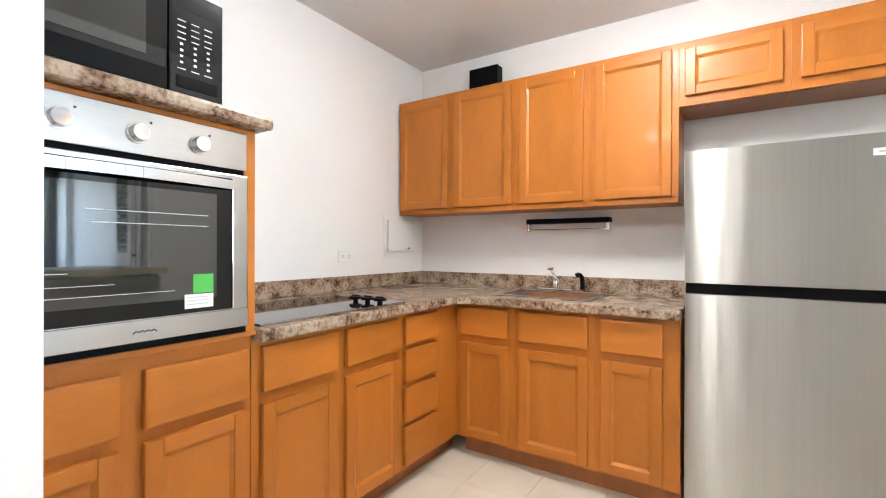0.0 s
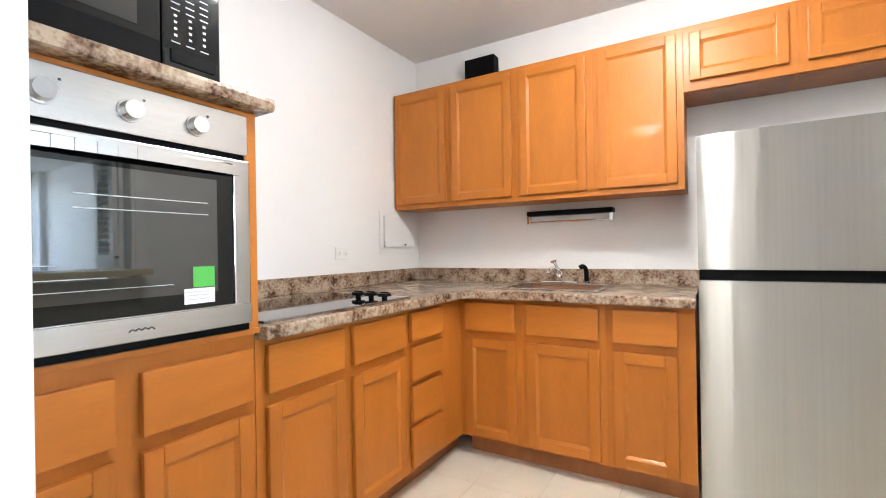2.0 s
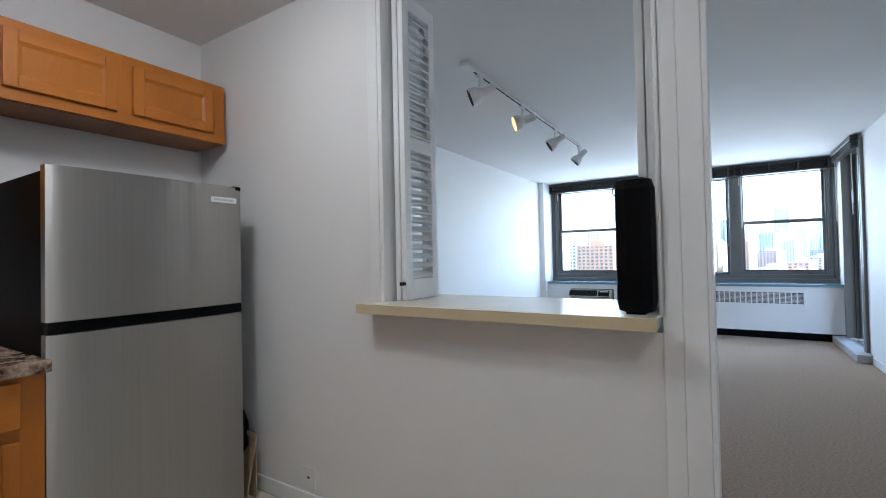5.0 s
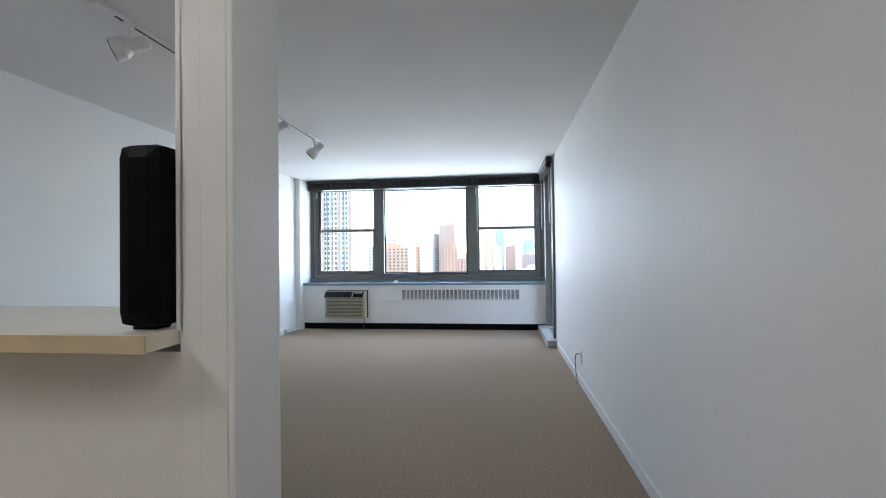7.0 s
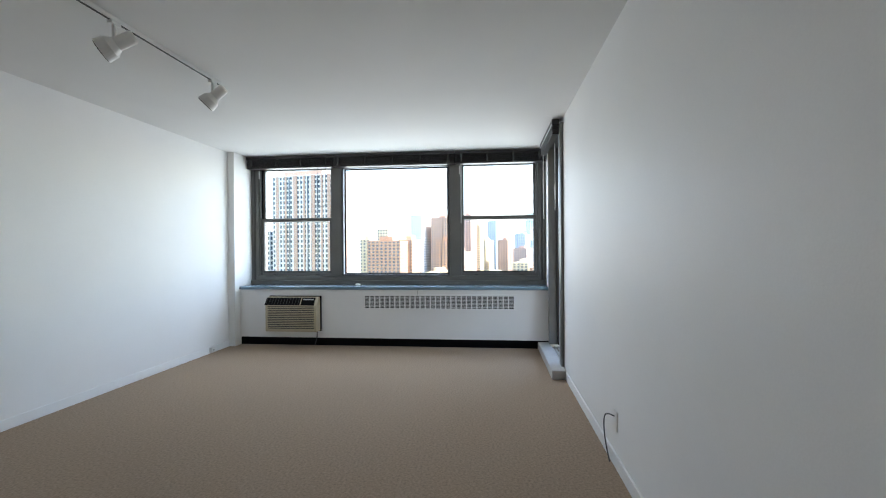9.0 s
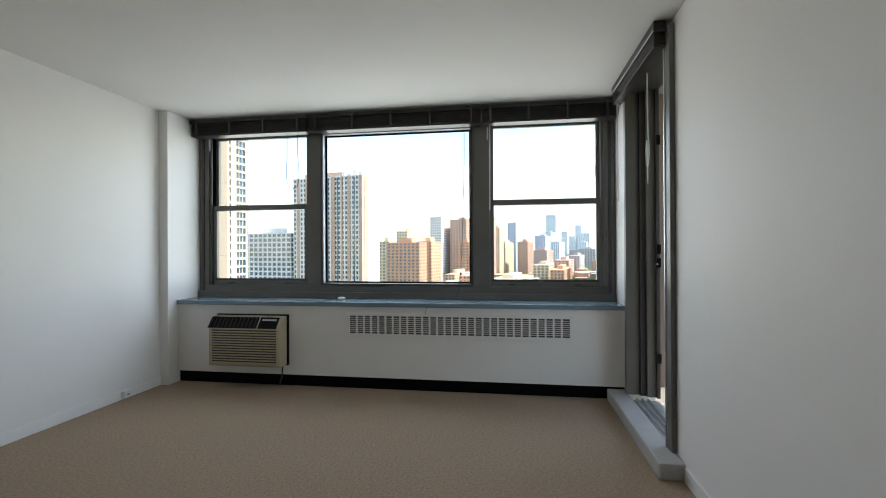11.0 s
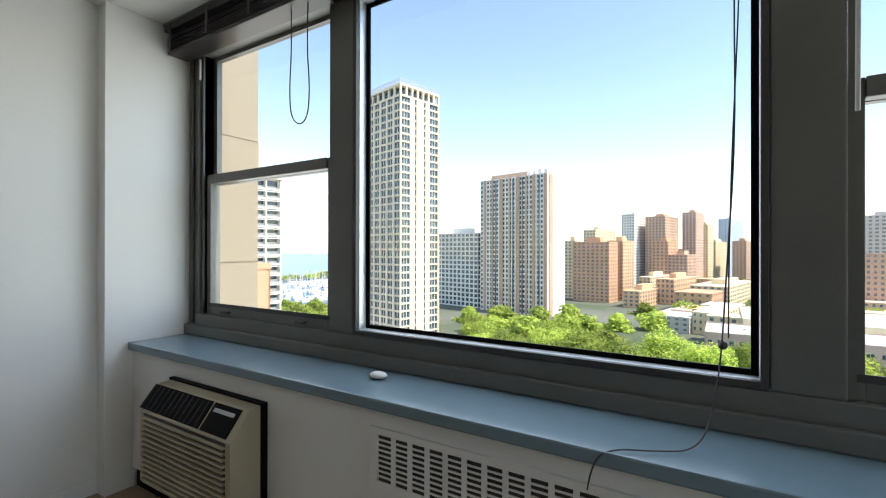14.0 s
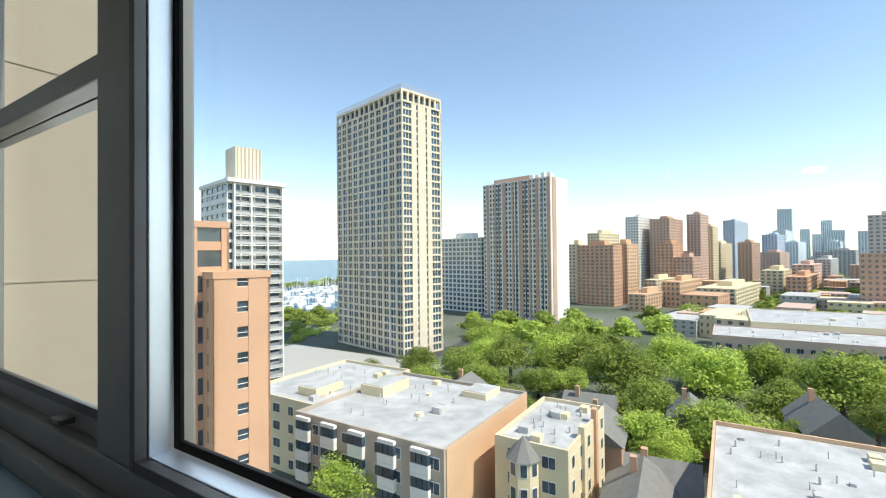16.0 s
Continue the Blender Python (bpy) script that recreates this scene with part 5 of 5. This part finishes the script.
def flat_block(name, x0, x1, y0, y1, top, col, floors, bays, label, parapet=0.7):
    """A low flat-roofed house with windows on the two seen sides."""
    t = thing(name, ((x0 + x1) / 2, (y0 + y1) / 2, GZ), label, "building")
    bx("wall", COL[col], t, x0, x1, y0, y1, GZ, top)
    bx("roof", ROOF, t, x0 + 0.4, x1 - 0.4, y0 + 0.4, y1 - 0.4, top, top + 0.12)
    for b in ((x0, x0 + 0.35, y0, y1), (x1 - 0.35, x1, y0, y1), (x0 + 0.35, x1 - 0.35, y0, y0 + 0.35), (x0 + 0.35, x1 - 0.35, y1 - 0.35, y1)):
        bx("parapet", COL[col], t, *b, top, top + parapet)
    fh = (top - GZ) / floors
    for k in range(floors):
        z = GZ + k * fh + fh * 0.32
        n = bays[0]
        for i in range(n):
            y = y0 + (y1 - y0) * (i + 0.5) / n
            w = 0.6 if i % 2 else 0.9
            o = bx("window", COL["white"], t, x0 - 0.06, x0, y - w - 0.08, y + w + 0.08, z - 0.08, z + 1.6)
            bx("pane", PANE, o, x0 - 0.09, x0 - 0.061, y - w, y - 0.03, z, z + 1.5)
            bx("pane", PANE, o, x0 - 0.09, x0 - 0.061, y + 0.03, y + w, z, z + 1.5)
        for i in range(bays[1]):
            x = x0 + (x1 - x0) * (i + 0.5) / bays[1]
            o = bx("window", COL["white"], t, x - 0.6, x + 0.6, y0 - 0.06, y0, z - 0.08, z + 1.6)
            bx("pane", PANE, o, x - 0.5, x + 0.5, y0 - 0.09, y0 - 0.061, z, z + 1.5)
    q = random.Random(int(x0 * 10))
    for i in range(26):
        x, y, s = q.uniform(x0 + 2, x1 - 2), q.uniform(y0 + 2, y1 - 2), q.uniform(0.12, 0.4)
        if i < 8:
            bx("roof_hatch", COL["buff"] if i % 2 else COL["grey"], t, x - s * 2.4, x + s * 2.4, y - s * 2, y + s * 2, top + 0.12, top + 0.12 + s * 2.6, 0.03)
        else:
            part("vent_pipe", cyl(bmesh.new(), s * 0.45, 0.9, pose(x, y, top + 0.57), seg=10), COL["grey"], t)
    return t


flat_block("apartment_block_low", 58, 87, 33, 62, -25, "taupe", 4, (9, 4), "four-storey grey-brown apartment block with a white flat roof")
o = flat_block("apartment_block_low", 62, 90, 62.2, 82, -25.2, "buff", 4, (5, 3), "four-storey buff apartment block with a white flat roof")
bx("party_wall", COL["orange"], o, 58.5, 86.5, 32.85, 32.97, GZ, -24.4)
for i in range(5):
    yy = 36.5 + i * 5.8
    for k in range(4):
        w = bx("bay", COL["white"], o, 57.2, 57.88, yy - 1.5, yy + 1.5, GZ + 0.3 + k * 3.25, GZ + 1.5 + k * 3.25)
        for d in (-0.98, 0, 0.98):
            bx("pane", PANE, w, 57.25, 57.88, yy + d - 0.42, yy + d + 0.42, GZ + 1.52 + k * 3.25, GZ + 2.95 + k * 3.25)
        bx("bay_head", COL["white"], w, 57.22, 57.88, yy - 1.5, yy + 1.5, GZ + 2.97 + k * 3.25, GZ + 3.5 + k * 3.25)
# raised stair heads with buff brick walls on the white roof
for x0, x1, y0, y1, h in ((72, 80, 55, 60.5, 1.9), (66, 73, 66, 71, 1.5), (80, 86, 38, 43, 1.2)):
    sh2 = bx("stair_head", COL["buff"], o, x0, x1, y0, y1, -25, -25 + h, 0.05)
    bx("stair_head_roof", ROOF, sh2, x0 + 0.3, x1 - 0.3, y0 + 0.3, y1 - 0.3, -24.99 + h, -24.9 + h)
b2 = flat_block("corner_house", 66, 86, 19, 29.5, -25, "buff", 4, (2, 5), "cream stone flat house with a turret and white roof")
tm = pose(65.6, 25.0, 0)
part("turret", cyl(bmesh.new(), 2.1, 11.5, tm @ pose(0, 0, -31.9), seg=8), COL["buff"], b2)
part("turret_roof", cyl(bmesh.new(), 2.5, 2.8, tm @ pose(0, 0, -24.8), 0.05, 8), GREYROOF, b2, "grey shingled cone roof")
for a in (157.5, 202.5, 247.5):
    for k in range(3):
        m = tm @ pose(0, 0, GZ + 3.4 + k * 3.2, 0, 0, a)
        o = part("window", box(bmesh.new(), 1.90, 1.99, -0.55, 0.55, -0.1, 1.8, 0, m), COL["white"], b2)
        part("pane", box(bmesh.new(), 1.991, 2.03, -0.42, 0.42, 0.05, 1.65, 0, m), PANE, o)
part("chimney", box(bmesh.new(), 79, 80.2, 18.6, 19.4, GZ, -22.8), COL["brick"], b2)
part("chimney", box(bmesh.new(), 72, 73.5, 18.5, 19.4, GZ, -23.2), COL["buff"], b2)
flat_block("flat_roofed_block", 62, 88, -17, 3.4, -25, "orange", 4, (6, 6), "brick block with a white membrane roof and vents")
flat_block("flat_roofed_block", 63, 90, -42, -17.4, -25, "orange", 4, (6, 6), "brick block with a white membrane roof beside another")
flat_block("school_building", 188, 214, -70, 6, -27.5, "pink", 2, (24, 4), "long low brick school building with a pale roof", 0.5)
flat_block("school_building", 214, 262, -95, -6, -25.5, "buff", 2, (20, 6), "long low buff building with a white roof", 0.5)


def gable_house(x, y, w, d, eave, ridge, rz, col):
    t = thing("gabled_house", (x, y, GZ), "old house with steep grey shingled gable roof", "house", "gabled houses", rz=rz)
    m = pose(x, y, 0, 0, 0, rz)
    part("wall", box(bmesh.new(), -w / 2, w / 2, -d / 2, d / 2, GZ, eave, 0, m), COL[col], t)
    bm = bmesh.new()
    e = 0.5
    a = [bm.verts.new(m @ Vector(p)) for p in ((-w / 2 - e, -d / 2 - e, eave), (w / 2 + e, -d / 2 - e, eave), (w / 2 + e, d / 2 + e, eave), (-w / 2 - e, d / 2 + e, eave), (-w / 2 - e, 0, ridge), (w / 2 + e, 0, ridge))]
    for f in ((0, 1, 5, 4), (2, 3, 4, 5), (0, 4, 3), (1, 2, 5), (3, 2, 1, 0)):
        bm.faces.new([a[i] for i in f])
    part("roof", bm, GREYROOF, t)
    part("chimney", box(bmesh.new(), w * 0.2, w * 0.2 + 0.9, 0.6, 1.5, eave, ridge + 1.4, 0, m), COL["brick"], t)
    part("window", box(bmesh.new(), -w / 2 - 0.08, -w / 2, -0.8, 0.8, eave - 2.2, eave - 0.6, 0, m), COL["white"], t)


gable_house(70, 11, 14, 9, -31, -27.5, 5, "taupe")
gable_house(79, 9.5, 9, 9, -31, -28, 95, "grey")
gable_house(116, -13.5, 13, 9, -31, -26.5, 10, "grey")
gable_house(95, 22, 12, 9, -32, -28.5, 5, "brown")
gable_house(108, 27, 10, 8, -32, -29, 95, "brick")
gable_house(100, 55, 14, 9, -31, -28, 8, "brown")
gable_house(112, 8, 10, 8, -32, -28.5, 5, "brick")
# rooftop frames and crown of the cream tower
tt = bpy.data.objects["apartment_tower"]
Mt = pose(145, 106, 61.5, 0, 0, -14)
for i in range(14):
    part("crown_post", box(bmesh.new(), 0, 0.8, i * 3.63, i * 3.63 + 0.8, 0, 3.4, 0, Mt), COL["cream"], tt)
for i in range(1, 8):
    part("crown_post", box(bmesh.new(), i * 2.88, i * 2.88 + 0.8, 0, 0.8, 0, 3.4, 0, Mt), COL["cream"], tt)
part("crown_beam", box(bmesh.new(), 0, 21, 0, 48, 3.4, 4.4, 0, Mt), COL["cream"], tt)
# dark solid added for the shade inside the open crown frame
part("crown_shade", box(bmesh.new(), 2, 19, 2, 46, 0, 3.4, 0, Mt), PANE, tt)
for k in range(2):
    part("roof_rail", box(bmesh.new(), 0.2, 0.4, 0.2, 47.8, 5.2 + k * 0.8, 5.35 + k * 0.8, 0, Mt), COL["grey"], tt)
    part("roof_rail", box(bmesh.new(), 0.4, 20.8, 0.2, 0.4, 5.2 + k * 0.8, 5.35 + k * 0.8, 0, Mt), COL["grey"], tt)
for i in range(20):
    part("rail_post", box(bmesh.new(), 0.22, 0.38, 0.3 + i * 2.48, 0.46 + i * 2.48, 4.4, 6.2, 0, Mt), COL["grey"], tt)
part("penthouse", box(bmesh.new(), 5, 16, 8, 34, 4.4, 7.6, 0, Mt), COL["white"], tt)
# harbour boats and the park spit
q = np.random.RandomState(5)
bm = bmesh.new()
for i in range(420):
    x, y = q.uniform(190, 560), q.uniform(262, 440)
    s = q.uniform(0.7, 1.2)
    box(bm, x, x + 9 * s, y, y + 3 * s, GZ - 0.8, GZ + 1.2 * s)
    box(bm, x + 3.5 * s, x + 3.75 * s, y + 1.3, y + 1.55, GZ + 1.2 * s, GZ + 13 * s)
tagged(part("moored_boats", bm, COL["white"]), "white boats moored in the harbour", "boats", kind="stuff")
solid("park_spit", GROUND, [(100, 1300, 470, 520, GZ - 1, GZ + 0.2), (60, 620, 232, 252, GZ - 1, GZ + 0.1)], "green park spit between harbour and lake", "ground")
for i in range(46):
    tree(150 + i * 17 + rng.uniform(-5, 5), rng.uniform(474, 515), -27 + rng.uniform(-2, 2), rng.uniform(8, 12))
# street and parked cars
solid("road", material("asphalt", (0.055, 0.055, 0.058), 0.9, vary=0.15, scale=0.5, fine=8, bump=0.1), [(92, 100, -300, 230, GZ, GZ + 0.03), (40, 240, 96, 103, GZ, GZ + 0.02)], "grey asphalt street between the blocks", "road")
solid("parking_apron", CONCRETE, [(104, 143, 86, 165, GZ, GZ + 0.04)], "pale concrete forecourt of the tower", "pavement")


def parked_car(x, y, rz, col):
    t = thing("parked_car", (x, y, GZ), "small parked car far below", "car", "parked cars", rz=rz)
    m = pose(x, y, GZ + 0.04, 0, 0, rz)
    part("body", box(bmesh.new(), -2.1, 2.1, -0.85, 0.85, 0.3, 0.85, 0.15, m), COL[col], t)
    part("cabin", box(bmesh.new(), -1.2, 1.0, -0.75, 0.75, 0.85, 1.4, 0.2, m), PANE, t)
    for sx in (-1.3, 1.3):
        for sy in (-0.8, 0.8):
            part("wheel", cyl(bmesh.new(), 0.32, 0.2, m @ pose(sx, sy, 0.32, 90, 0, 0), seg=12), BLACK, t)


for i in range(10):
    parked_car(108 + i * 2.9, 168 + rng.uniform(0, 3), 90 + rng.uniform(-4, 4), rng.choice(["white", "grey", "bluegrey", "brick"]))

# ---- kitchen floor tiles ----
bm = box(bmesh.new(), 0.0015, 0.3035, 0.0015, 0.3035, -0.003, 0.0, 0)
TILE = mesh_of("tile", bm, VINYL)
for i in range(10):
    for j in range(9):
        x, y = KX + i * 0.305, KY - (j + 1) * 0.305
        if x + 0.305 > WX0 or y < 0.56:
            continue
        o = new("tile", TILE)
        o.parent, o.location = kitchen_floor, (x, y, 0)
